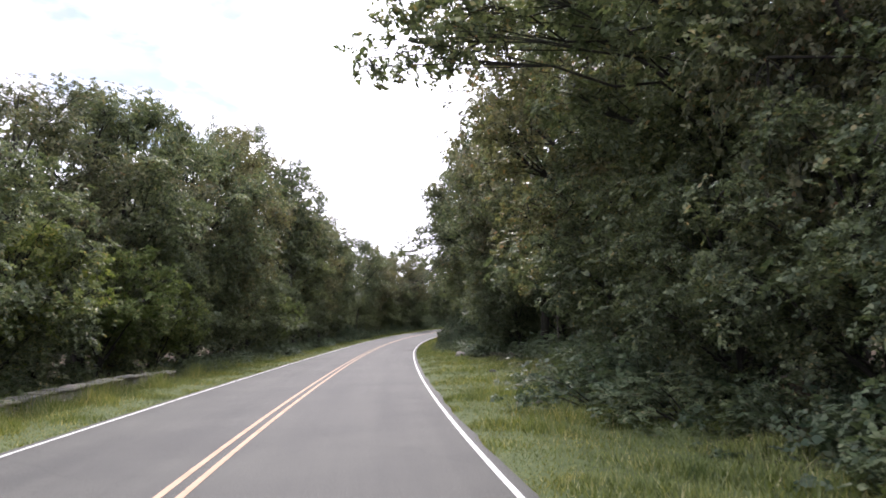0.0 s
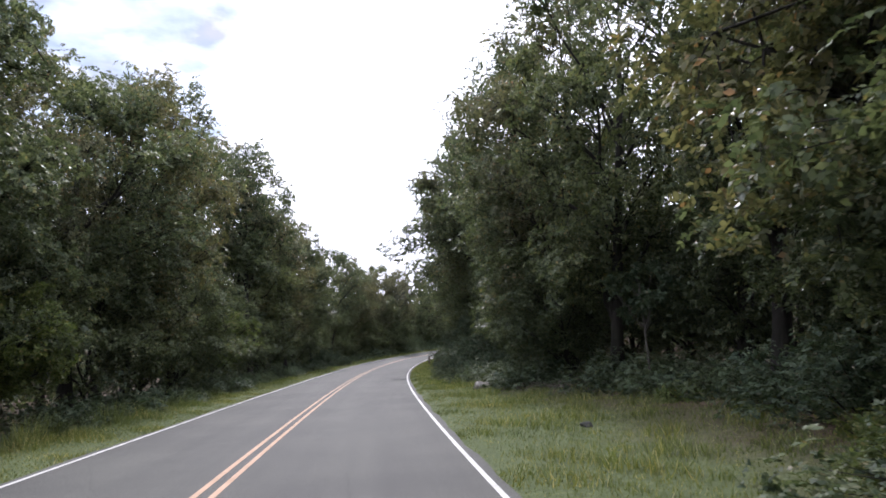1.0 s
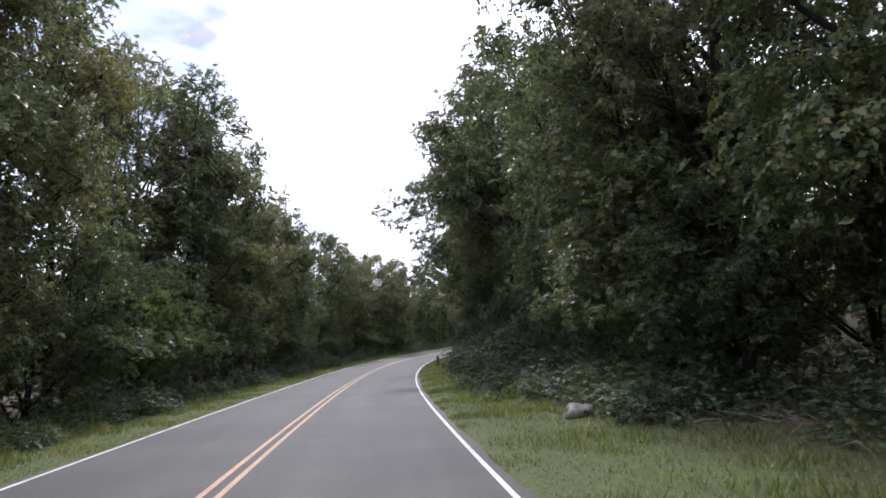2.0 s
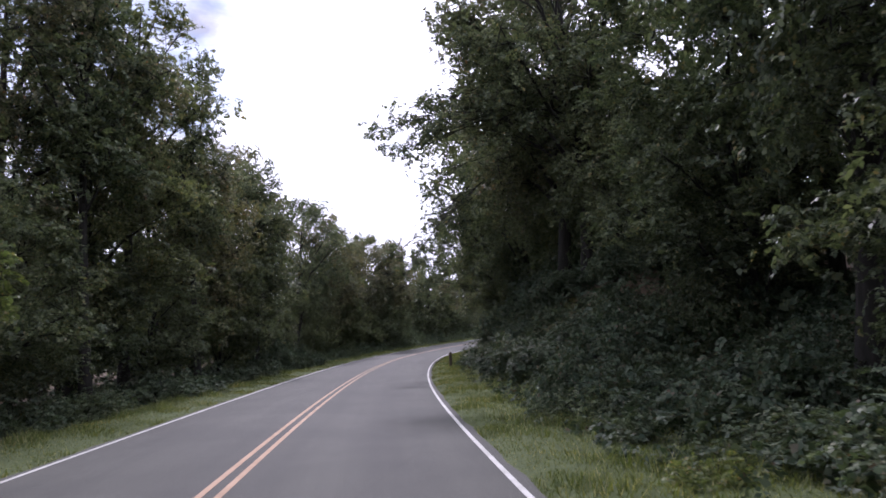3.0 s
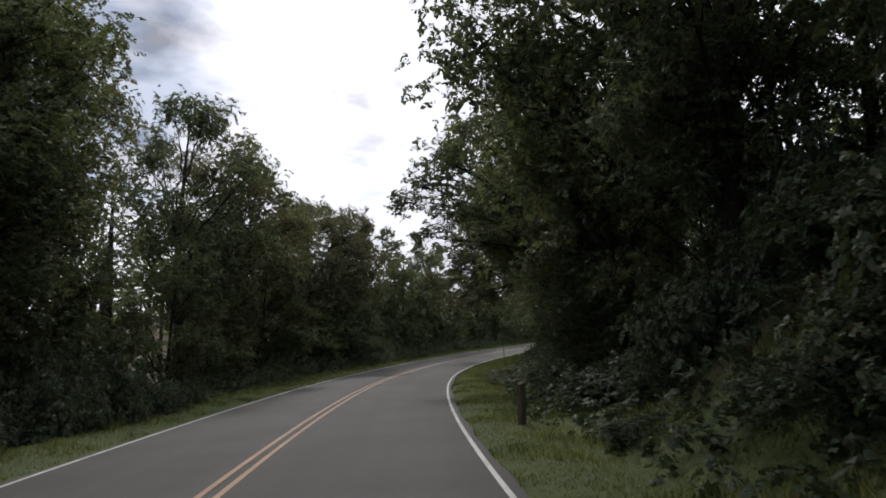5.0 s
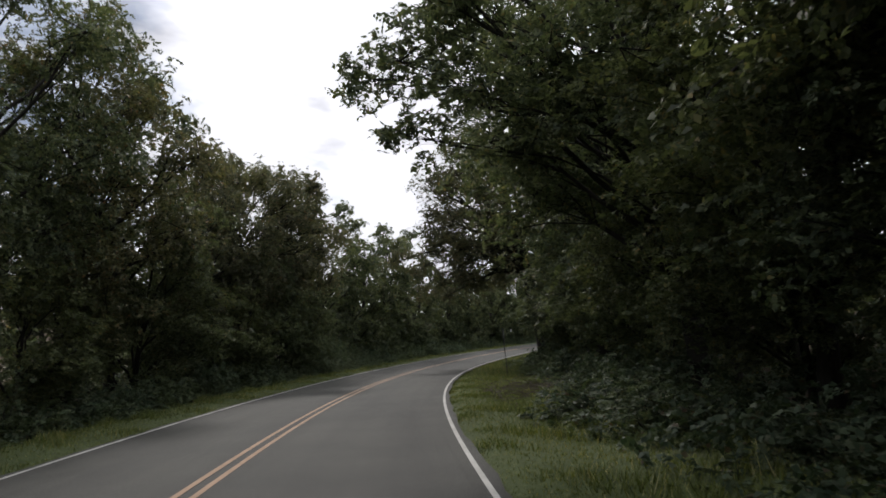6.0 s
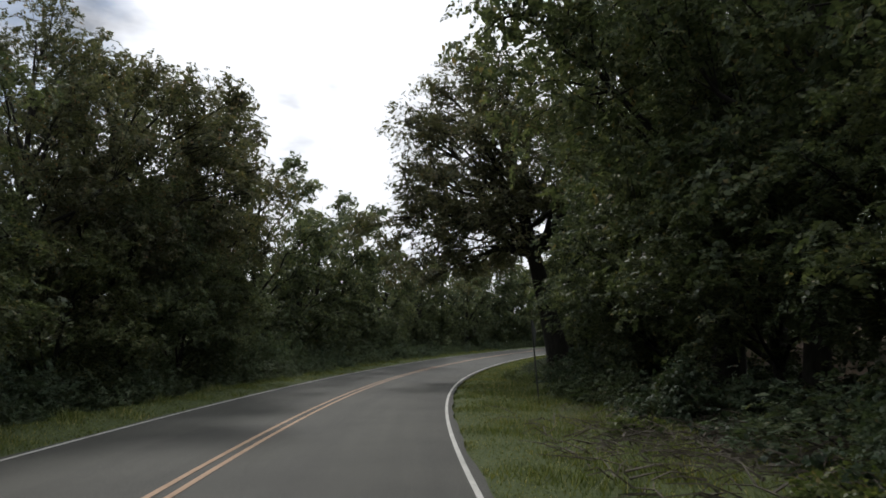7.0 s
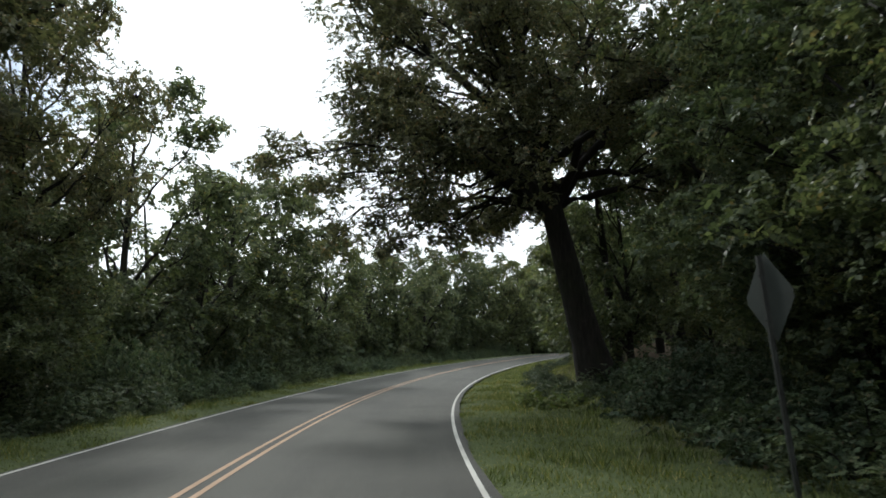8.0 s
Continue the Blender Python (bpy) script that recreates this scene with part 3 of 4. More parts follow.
KINDS = {
    # tall roadside trees; their crowns stand out towards +x
    "oak": lambda: build_tree(3, 14.5, 0.20, 5.2, 76000, 0.116, LEAF, 0.26, (0.03, 0), 19, shift=0.9),
    "maple": lambda: build_tree(8, 13.5, 0.13, 4.5, 68000, 0.112, LEAF, 0.21, (0.02, 0.02), 18, shift=0.6),
    "rusty": lambda: build_tree(21, 14.0, 0.18, 4.8, 68000, 0.112, LEAF_RUSTY, 0.23, (0.03, -0.03), 18, "broad-leaved tree with rusty green crown and forked limbs", 0.8),
    "slim": lambda: build_tree(34, 14.5, 0.38, 2.8, 27000, 0.112, LEAF, 0.15, (0.0, 0.02), 20, "slender tall tree with airy crown", lobe=0.5, ragged=0.45, puffs=11),
    "low": lambda: build_tree(55, 7.0, 0.05, 3.0, 40000, 0.085, LEAF, 0.11, (0.05, 0), 13, "small leafy understorey tree", 0.5, 0.45),
    # brighter copy of the low tree, its leaf colour stands for sunlit boughs
    "sunlit_low": lambda: build_tree(58, 5.6, 0.25, 2.9, 19000, 0.112, LEAF_SUNLIT_AND_WEED, 0.10, (0.06, 0.03), 12, "small tree with sunlight painted into its layered yellow-green foliage", 0.6, 0.4, 0.35, 0.4),
    "far": lambda: build_tree(60, 11.5, 0.04, 4.4, 24000, 0.172, LEAF, 0.2, (0.03, 0), 15, shift=0.4, puffs=10),
    "bush": lambda: build_bush(5, 1.5, 1.9, 8500, 0.083, SHRUB, "leafy green roadside bush"),
    "bush_wide": lambda: build_bush(9, 2.2, 1.7, 11000, 0.083, SHRUB, "wide leafy bush at the edge of the wood"),
    "vine": lambda: build_bush(13, 1.9, 1.1, 14500, 0.076, VINE, "mound of broad pale-green vine leaves", "vine_mound", 0.6, 0.33, 0.85),
    "weeds": lambda: build_bush(17, 0.9, 0.6, 3200, 0.07, LEAF_SUNLIT_AND_WEED, "clump of yellow-green weeds on the verge", "weed_clump"),
    # single trees
    "great_oak": lambda: build_tree(40, 17.0, 0.38, 6.6, 300000, 0.094, LEAF_RUSTY, 0.54, (0.27, 0.05), 34, "great roadside oak with thick dark leaning trunk and spreading limbs", 0.3, 0.35, 0.32, 1.8, None, 16, 0.30,
                                   reach(150.2, 8.4, ((145.4, -1.6, 7.2, 1.0, 0.44), (146.6, -0.4, 6.6, 1.0, 0.50), (147.9, 0.9, 5.7, 0.9, 0.41), (147.0, 0.5, 9.6, 1.3, 0.58), (146.6, 1.2, 12.6, 1.4, 0.66),
                                                      (149.2, 2.2, 6.1, 1.0, 0.47), (148.0, 3.2, 5.8, 0.9, 0.40), (150.5, 1.4, 11.0, 1.3, 0.62), (146.0, 3.4, 8.2, 1.2, 0.54), (152.0, 1.5, 7.6, 1.2, 0.56),
                                                      (147.2, -0.3, 5.4, 1.1, 0.46), (148.5, 1.6, 5.1, 1.0, 0.42), (149.6, 3.4, 5.3, 1.0, 0.52), (146.2, 2.2, 6.4, 1.2, 0.60), (151.0, 4.6, 6.2, 1.1, 0.48), (148.8, 0.2, 8.0, 1.2, 0.64))), 0.9),
    "broad_oak": lambda: build_tree(43, 13.2, 0.24, 5.2, 128000, 0.112, LEAF_RUSTY, 0.34, (0.05, 0.0), 30, "broad spreading roadside oak with dense dark crown", 0.5, 0.36, 0.3, 0.8, None, 16, 0.2,
                                   reach(137.0, -9.4, ((134.8, -3.4, 8.6, 1.0, 0.5), (135.4, -3.6, 10.2, 1.2, 0.6), (136.5, -3.4, 7.0, 1.0, 0.45), (138.5, -3.8, 8.4, 1.1, 0.5), (134.2, -6.0, 10.6, 1.3, 0.6), (139.5, -4.6, 6.0, 1.0, 0.4)))),
    "reaching": lambda: build_tree(46, 12.0, 0.34, 4.6, 62000, 0.107, LEAF, 0.21, (0.06, 0), 21, "tree whose leafy bough hangs out over the lane", 1.0, 0.36, 0.3, 0.6,
                                  boughs=reach(25.8, 9.0, ((24.0, 2.0, 5.6, 0.55, 0.42), (24.1, 2.7, 5.9, 0.6, 0.43), (24.3, 3.6, 6.5, 0.75, 0.45), (25.0, 5.2, 7.0, 0.9, 0.45), (24.4, 2.4, 6.6, 0.6, 0.46)))),
    "wide_limbed": lambda: build_tree(47, 13.5, 0.34, 5.2, 76000, 0.112, LEAF, 0.23, (0.08, 0), 24, "tree whose long limbs hang out over the road", 1.2, 0.36, 0.3, 0.8,
                                     boughs=reach(80.5, 9.2, ((79.0, 1.7, 9.0, 0.8, 0.5), (79.3, 2.6, 8.1, 0.8, 0.48), (79.6, 3.6, 9.2, 1.0, 0.5), (83.5, 3.8, 8.0, 0.9, 0.48), (80.5, 3.0, 10.4, 1.1, 0.6)))),
    "drooping": lambda: build_tree(48, 10.5, 0.36, 4.0, 57000, 0.103, LEAF, 0.21, (0.05, 0), 19, "tree with a long thinly leaved bough drooping over the road", 0.8, 0.38, 0.3, 0.5,
                                  boughs=reach(90.0, 9.4, ((86.5, 1.8, 5.5, 0.5, 0.74), (87.8, 2.3, 4.8, 0.45, 0.75), (87.0, 2.9, 6.0, 0.45, 0.74), (87.8, 3.8, 6.9, 0.5, 0.72), (88.4, 4.8, 8.4, 0.8, 0.72)))),
    "low_limbed": lambda: build_tree(49, 12.5, 0.30, 5.0, 76000, 0.112, LEAF, 0.23, (0.08, 0), 24, "tree with low leafy limbs spread over the verge and road", 1.2, 0.36, 0.3, 0.8,
                                    boughs=reach(113.0, 8.8, ((111.4, 2.6, 5.9, 0.8, 0.36), (112.5, 1.5, 7.4, 0.9, 0.44), (113.5, 2.2, 8.8, 1.0, 0.5), (114.0, 3.4, 9.8, 1.1, 0.56), (110.8, 3.6, 6.6, 0.9, 0.4)))),
    "sapling": lambda: build_tree(52, 4.2, 0.5, 1.3, 6000, 0.0946, SHRUB, 0.05, (0.02, 0.02), 8, "thin sapling with pale grey bark in a clearing", bark=PALE_BARK, puffs=6),
}

# the size that each kind has in this wood: across, upwards
USUAL = {"oak": (0.84, 0.88), "maple": (0.72, 0.72), "rusty": (0.76, 0.80), "slim": (1.08, 1.19), "far": (1.05, 1.11), "bush": (0.87, 0.81),
         "bush_wide": (0.95, 0.77), "vine": (0.72, 0.76), "sunlit_low": (0.95, 0.95)}


def plant(kind, s, o, scale=1.0, turn=None, tall=1.0, sink=0.0, group="", label=""):
    if turn is None:      # long limbs out over the road
        turn = (180 if o > 0 else 0) - math.degrees(heading(s)) + (s * 37.7 + o * 91.3) % 80 - 40
    elif turn == "road":
        turn = (180 if o > 0 else 0) - math.degrees(heading(s))
    x, y, z = (float(q) for q in ground_z(s, o))
    wide, high = USUAL.get(kind, (1.0, 1.0))
    if kind not in FIRST:
        FIRST[kind] = KINDS[kind]()
        ob = FIRST[kind]
    else:
        ob = copy_thing(FIRST[kind], Matrix.Identity(4))
    ob.matrix_basis = pose(x, y, z - sink, 0, 0, turn) @ Matrix.Diagonal((scale * wide, scale * wide, scale * tall * high, 1))
    if group or label:
        tagged(ob, label, group=group)
    return ob


rng = random.Random(4)
WOOD_L, WOOD_R, BRUSH = "trees along the outer side of the bend", "trees along the inner side of the bend", "bushes at the edge of the wood"
# trees that stand out against the sky: kind, s, o, scale, tall
for kind, s, o, sc, tall in [
    ("maple", 24, -11.5, 1, 1), ("rusty", 39, -11, 1.13, 0.91), ("oak", 43.3, -10.2, 1.06, 0.92), ("maple", 45, -9.5, 1.08, 1.22), ("rusty", 50.6, -11.2, 1.08, 1.18), ("oak", 54, -9.4, 1.1, 0.93), ("rusty", 57.8, -8.7, 1.1, 1.21),
    ("slim", 62.7, -8.1, 0.97, 0.97), ("rusty", 79.3, -11.6, 1.43, 1.16), ("maple", 61.1, -11.1, 1.15, 1.47), ("slim", 77.3, -7.7, 1.11, 0.91), ("slim", 73.1, -10.1, 1.05, 0.95), ("slim", 82.7, -8.6, 1.25, 0.82), ("maple", 80.5, -9.5, 1.32, 1.02),
    ("slim", 87.8, -7.4, 0.95, 1), ("rusty", 89.9, -9.1, 1.08, 1.07), ("oak", 99.1, -9.9, 1.16, 0.86), ("slim", 99.7, -7.7, 0.85, 0.95), ("maple", 103.1, -11.1, 1.44, 1.05), ("rusty", 104.7, -11.3, 1.14, 1.31), ("oak", 115.1, -9, 0.98, 1.16),
    ("rusty", 120.7, -9.3, 1.25, 1.01), ("maple", 123.6, -9.4, 1.18, 1.12), ("rusty", 131.7, -9.5, 1.07, 1.06), ("maple", 89.8, -13.5, 1.11, 1.22), ("oak", 93.5, -12.2, 1.1, 0.97), ("maple", 143.4, -12.1, 1.37, 1.16), ("rusty", 144.7, -8.9, 0.98, 1.33)]:
    plant(kind, s, o, sc, None, tall, 0, WOOD_L)
for kind, s, o, sc, tall in [
    ("maple", 23.3, 11.5, 1.02, 0.98), ("rusty", 22.2, 9, 0.95, 1.3), ("oak", 29.7, 11.4, 0.89, 0.81), ("rusty", 32.9, 8.5, 1.35, 1.01), ("maple", 35.6, 12.6, 1.43, 1.01), ("oak", 44.1, 12.2, 1.1, 1.2), ("slim", 46.2, 12.4, 1.25, 0.85),
    ("rusty", 55.6, 9.9, 1.3, 1.13), ("maple", 57.6, 9.2, 1.35, 0.95), ("maple", 49.7, 10, 1.36, 1.18), ("oak", 64.4, 9.3, 1, 1.4),
    ("maple", 70.7, 10.9, 1.42, 0.78), ("rusty", 82.8, 9, 1.47, 1.01), ("maple", 87.3, 9.6, 1.2, 1.3), ("maple", 104.3, 9, 1.48, 1.11), ("oak", 101.6, 9, 1.45, 1.09), ("maple", 107.5, 9.2, 1.12, 0.87), ("oak", 127.5, 9.8, 1.46, 1.06),
    ("rusty", 123.9, 14.3, 0.98, 1.05), ("maple", 130.4, 12.5, 1.24, 1.28), ("maple", 123.6, 10.2, 1.43, 1.08), ("maple", 96.1, 9, 1.33, 1.27),
    ("oak", 140.4, 11.8, 1.1, 1.2), ("maple", 143.6, 14.4, 1.22, 1.31), ("rusty", 146.9, 17.2, 0.99, 1.3), ("maple", 147.5, 12.6, 1.2, 1.25), ("oak", 157, 13.2, 0.95, 1.15)]:
    plant(kind, s, o, sc, None, tall, 0, WOOD_R)
plant("reaching", 25.8, 9.0, 1.0, "road", 1.0, 0, WOOD_R)
plant("wide_limbed", 80.5, 9.2, 1.0, "road", 1.0, 0, WOOD_R)
plant("drooping", 90.0, 9.4, 1.0, "road", 1.0, 0, WOOD_R)
plant("low_limbed", 113.0, 8.8, 1.0, "road", 1.0, 0, WOOD_R)
plant("great_oak", 150.2, 8.4, 1.0, "road", 1.0, 0.1, WOOD_R)
plant("slim", 154.6, 9.3, 1.15, 40, 0.95, 0.1, WOOD_R)
plant("broad_oak", 137.0, -10.5, 1.0, "road", 1.01, 0.1, WOOD_L)
plant("sapling", 47.5, 9.9, 1.0, 20, 1.0, 0.05)

# small trees under and between them
for s, o, sc in ((33, -8.4, 1.0), (40.5, -8.4, 1.0), (46, -8.2, 0.8), (67, -7.6, 0.9)):
    plant("sunlit_low", s, o, sc, None, 1.0, 0, WOOD_L)
for s, o, sc in ((27.5, 8.8, 1.0), (21.5, 8.0, 0.7), (24.6, 7.7, 0.62), (19.0, 8.2, 0.7), (31, 8.8, 1.1), (34, 10.0, 1.1), (56, 9.4, 0.95), (50.5, 12.5, 1.0), (53.5, 11.5, 1.0), (47, 14, 1.1), (42, 14, 1.0), (69, 9.8, 0.9), (73.5, 10.2, 0.8), (78, 9.9, 0.9), (82, 10.6, 0.85), (86.5, 10.0, 0.9), (91, 10.4, 0.9), (96, 9.9, 0.9), (100.5, 10.0, 0.85), (131.2, 9.4, 1.0), (134.4, 9.6, 1.1), (138.0, 10.4, 1.1)):
    plant("low", s, o, sc, None, 1.0, 0, WOOD_R)
for side, name in ((-1, WOOD_L), (1, WOOD_R)):
    s = 14.0
    while s < 150:
        o = 8.3 + rng.uniform(-0.5, 1.4)
        sc = rng.uniform(0.75, 1.1)
        if side > 0:
            if 33 < s < 53 or 66 < s < 102:
                o += 4.5
            elif s < 33 or s > 116 or 54 < s < 66:
                o += 1.4
        if side < 0 and 93 < s < 110:
            o += 2.2
        if side > 0 and 139 < s < 158:
            sc *= 0.55
            o += 1.5
        plant("low", s, side * o, sc, None, rng.uniform(0.85, 1.15), 0, name)
        s += rng.uniform(3.2, 4.8)
    s = 154.0
    while s < 262:
        plant("far", s, side * rng.uniform(8.5, 11), rng.uniform(0.78, 0.98) * (1.15 if s < 172 and side < 0 else 0.74 if s < 176 and side > 0 else 1.0 if s < 205 else 1.2), None, rng.uniform(0.9, 1.1), 0, name)
        s += rng.uniform(3.8, 5.5)
# bushes along both edges
for side in (-1, 1):
    s = 14.0
    while s < 225:
        o = rng.uniform(6.2, 7.4)
        k = rng.choice(("bush", "bush_wide", "bush_wide"))
        if side > 0:
            if s < 33:
                o += 0.5
            elif s < 51:
                o = rng.uniform(9.6, 11.0)
            elif s < 60:
                o += 0.6
            elif s < 93:
                o -= 0.5
            elif s < 110:
                o += 0.3
            elif 112 < s < 150:
                o += 1.4
        elif s < 45:
            o = rng.uniform(8.2, 10.0)
        elif 94 < s < 109:
            o += 2.0
        if side > 0 and (72 < s < 108 or s > 122):
            k = "vine"
        sc = rng.uniform(0.7, 1.05)
        if k == "vine":
            sc *= 0.75
        if side > 0 and 60 < s < 80:
            sc *= 0.65
        plant(k, s, side * o, sc, rng.uniform(0, 360), rng.uniform(0.75, 1.1), 0.1, BRUSH)
        s += rng.uniform(1.7, 2.7) * (1 if s < 190 else 1.7)
for i in range(58):
    s = 126 + i * 2.4 + rng.uniform(-0.8, 0.8)
    plant("bush_wide", s, -rng.uniform(9.0, 12.5), rng.uniform(1.1, 1.5), rng.uniform(0, 360), rng.uniform(1.0, 1.4), 0.1, BRUSH)
for i in range(110):
    s = rng.uniform(64, 106)
    plant("vine", s, rng.uniform(6.3 if s < 92 else 7.2, 12.0), rng.uniform(0.6, 1.2), rng.uniform(0, 360), rng.uniform(0.7, 1.7) * (1.0 if s < 96 else 0.55), 0.1, BRUSH)
for i in range(22):
    s = rng.uniform(124, 146)
    plant("vine", s, rng.uniform(8.0, 11.5), rng.uniform(0.6, 1.1), rng.uniform(0, 360), rng.uniform(0.8, 1.5), 0.1, BRUSH)
for s, o, sc, tall in ((97, -6.1, 0.9, 1.5), (99, -5.9, 0.95, 1.9), (101, -5.8, 1.0, 2.1), (103, -5.8, 1.0, 2.0), (105, -5.8, 0.9, 1.7), (107, -5.8, 0.8, 1.4), (100, -7.1, 1.1, 2.4), (102.5, -7.0, 1.1, 2.4), (105, -7.0, 1.0, 2.0), (94.5, -6.4, 0.9, 1.2), (91.5, -6.3, 0.9, 1.1)):
    plant("vine", s, o, sc, s * 50, tall, 0.1, BRUSH)
for s, o, sc in ((148.5, -8.0, 1.0), (150.5, -8.3, 1.1), (152.5, -8.6, 0.9)):
    plant("bush_wide", s, o, sc, s * 31, 1.9, 0.1, BRUSH)
for s, o, sc in ((130.5, 7.9, 1.0), (132.5, 7.6, 0.9), (134.5, 8.2, 1.0), (128.6, 8.6, 1.05), (136.5, 8.0, 0.8), (139, 8.4, 0.8), (146.4, 6.4, 0.55), (147.2, 7.4, 0.6), (144.6, 9.0, 0.8), (147.0, 9.2, 0.9), (141.0, 8.6, 0.7), (146.5, 5.9, 0.5)):
    plant("bush", s, o, sc, s * 70, 0.8, 0.1, BRUSH)


WEEDS = "weed clumps on the verge"
for s, o, sc in ((146.0, 5.7, 1.0), (147.2, 5.9, 0.8), (144.8, 6.2, 0.8), (30.0, 6.6, 0.7), (33.5, 7.4, 0.8), (35.5, 8.6, 0.9), (43.0, 9.0, 0.8), (18.5, 6.3, 0.6), (61.0, 5.2, 0.6), (112.0, 6.0, 0.7), (116.5, 6.5, 0.8), (124.0, 6.6, 0.7)):
    plant("weeds", s, o, sc, s * 77, 0.9, 0.06, WEEDS)


def build_ground_cover():
    """Creeping plants and seedlings on the banks and under the trees."""
    r = random.Random(8)
    tips, spread = [], []
    for s0, s1, o0, o1, n in ((60, 112, 4.8, 13.0, 3800), (112, 152, 6.6, 12.5, 1300), (12, 34, 5.6, 12.0, 700), (34, 52, 8.8, 14.0, 450), (52, 62, 5.8, 12.0, 350), (46, 152, -6.0, -10.5, 2300), (12, 46, -7.4, -11.0, 500)):
        for i in range(n):
            s, o = r.uniform(s0, s1), r.uniform(o0, o1)
            deep = min(1.0, abs(abs(o) - min(abs(o0), abs(o1))) / 1.6)
            x, y, z = (float(q) for q in ground_z(s, o))
            tips.append((x, y, z + (0.05 + 0.45 * r.random() * deep) * (1 + 0.8 * math.sin(s * 1.7 + o) * math.sin(o * 1.3))))
            spread.append(r.uniform(0.18, 0.42) * (0.5 + 0.5 * deep))
    ob = leaf_mesh("ground_cover", tips, spread, len(tips) * 33, 0.092, VINE, None, 91, 0.5, 0.45, 0.8)
    tagged(ob, "low creeping green plants covering the banks and wood floor", "undergrowth", kind="stuff")


build_ground_cover()


def build_deep_wood():
    """The wood behind the front trees, past counting: trunks, crowns and undergrowth."""
    r = random.Random(31)
    tv, tf, tips, spread, near_tips, near_spread = [], [], [], [], [], []
    for side in (-1, 1):
        for o0, gap in ((13.5, 4.6), (18.0, 5.2), (24.0, 6.0), (34.0, 7.5)):
            s = -45.0
            while s < 300:
                o = side * (o0 + r.uniform(-1.8, 1.8))
                tall = r.uniform(11.0, 14.5) * (0.75 if 146 < s < 205 else 1.0)
                if side > 0 and 33 < s < 53 and o0 < 15:
                    o += 2.0
                if side < 0 and s < 40:
                    tall *= 0.72
                if side > 0 and 36 < s < 112:
                    tall *= 0.68
                if side < 0 and 60 < s < 132:
                    tall *= 0.78
                x, y, z = (float(q) for q in ground_z(s, o))
                tube(tv, tf, [(x, y, z - 0.3), (x + r.uniform(-0.3, 0.3), y + r.uniform(-0.3, 0.3), z + tall * 0.5), (x + r.uniform(-0.6, 0.6), y + r.uniform(-0.6, 0.6), z + tall * 0.9)], [0.2, 0.14, 0.05], 5)
                near = o0 < 15
                for k in range(46):
                    low = k > 33
                    q = r.random() ** 0.8
                    wide = (0.9 + 2.6 * math.sin(math.pi * min(1.0, 0.18 + q * 0.82))) * r.uniform(0.4, 1.1)
                    a = r.uniform(0, 6.283)
                    up = r.uniform(0.2, 2.8) if low else 0.8 + (tall - 0.8) * q
                    if low:
                        wide = r.uniform(0.5, 3.6)
                    (near_tips if near else tips).append((x + math.cos(a) * wide, y + math.sin(a) * wide, z + up))
                    (near_spread if near else spread).append(r.uniform(0.7, 1.3))
                s += gap * r.uniform(0.75, 1.3)
    wood = mesh_object("deep_wood", tv, tf, BARK, None, True)
    leaf_mesh("wood_foliage", near_tips, near_spread, int(len(near_tips) * 40), 0.20, LEAF, wood, 76)
    leaf_mesh("wood_foliage", tips, spread, int(len(tips) * 12), 0.42, LEAF, wood, 77)
    # farther in, coarser still
    far_tips, far_spread = [], []
    for side in (-1, 1):
        for o0, gap in ((44.0, 7.5), (54.0, 8.5), (66.0, 9.5), (80.0, 10.5)):
            s = -45.0
            while s < 300:
                o = side * (o0 + r.uniform(-3, 3))
                x, y, z = (float(q) for q in ground_z(s, o))
                tall = r.uniform(10, 13)
                for k in range(16):
                    a, wide, q = r.uniform(0, 6.283), r.uniform(0.3, 4.6), r.random() ** 0.7
                    far_tips.append((x + math.cos(a) * wide, y + math.sin(a) * wide, z + 1.0 + (tall - 2.5) * q))
                    far_spread.append(r.uniform(1.5, 2.4))
                s += gap * r.uniform(0.75, 1.25)
    leaf_mesh("far_wood_foliage", far_tips, far_spread, int(len(far_tips) * 13), 0.85, LEAF, wood, 78)
    tagged(wood, "dense dark broad-leaved wood behind the roadside trees", "woods", kind="stuff")


build_deep_wood()


def blades(name, s, o, high, thick, mat, r):
    n = len(s)
    x, y, z = ground_z(s, o)
    a = r.rand(n) * 6.283
    w = thick * (0.7 + 0.7 * r.rand(n))
    bend = high * (0.3 + 0.7 * r.rand(n))
    b = a + 1.2 + r.rand(n)
    p = np.stack([x, y, z - 0.01], 1)
    side = np.stack([np.cos(a) * w, np.sin(a) * w, 0 * a], 1)
    tip = np.stack([np.cos(b) * bend, np.sin(b) * bend, high], 1)
    v = np.stack([p - side, p + side, p + tip], 1).reshape(-1, 3)
    me = bpy.data.meshes.new(name)
    me.vertices.add(3 * n)
    me.vertices.foreach_set("co", v.astype(np.float32).ravel())
    me.loops.add(3 * n)
    me.loops.foreach_set("vertex_index", np.arange(3 * n, dtype=np.int32))
    me.polygons.add(n)
    me.polygons.foreach_set("loop_start", np.arange(0, 3 * n, 3, dtype=np.int32))
    me.materials.append(mat)
    me.update(calc_edges=True)
    return new(name, me)


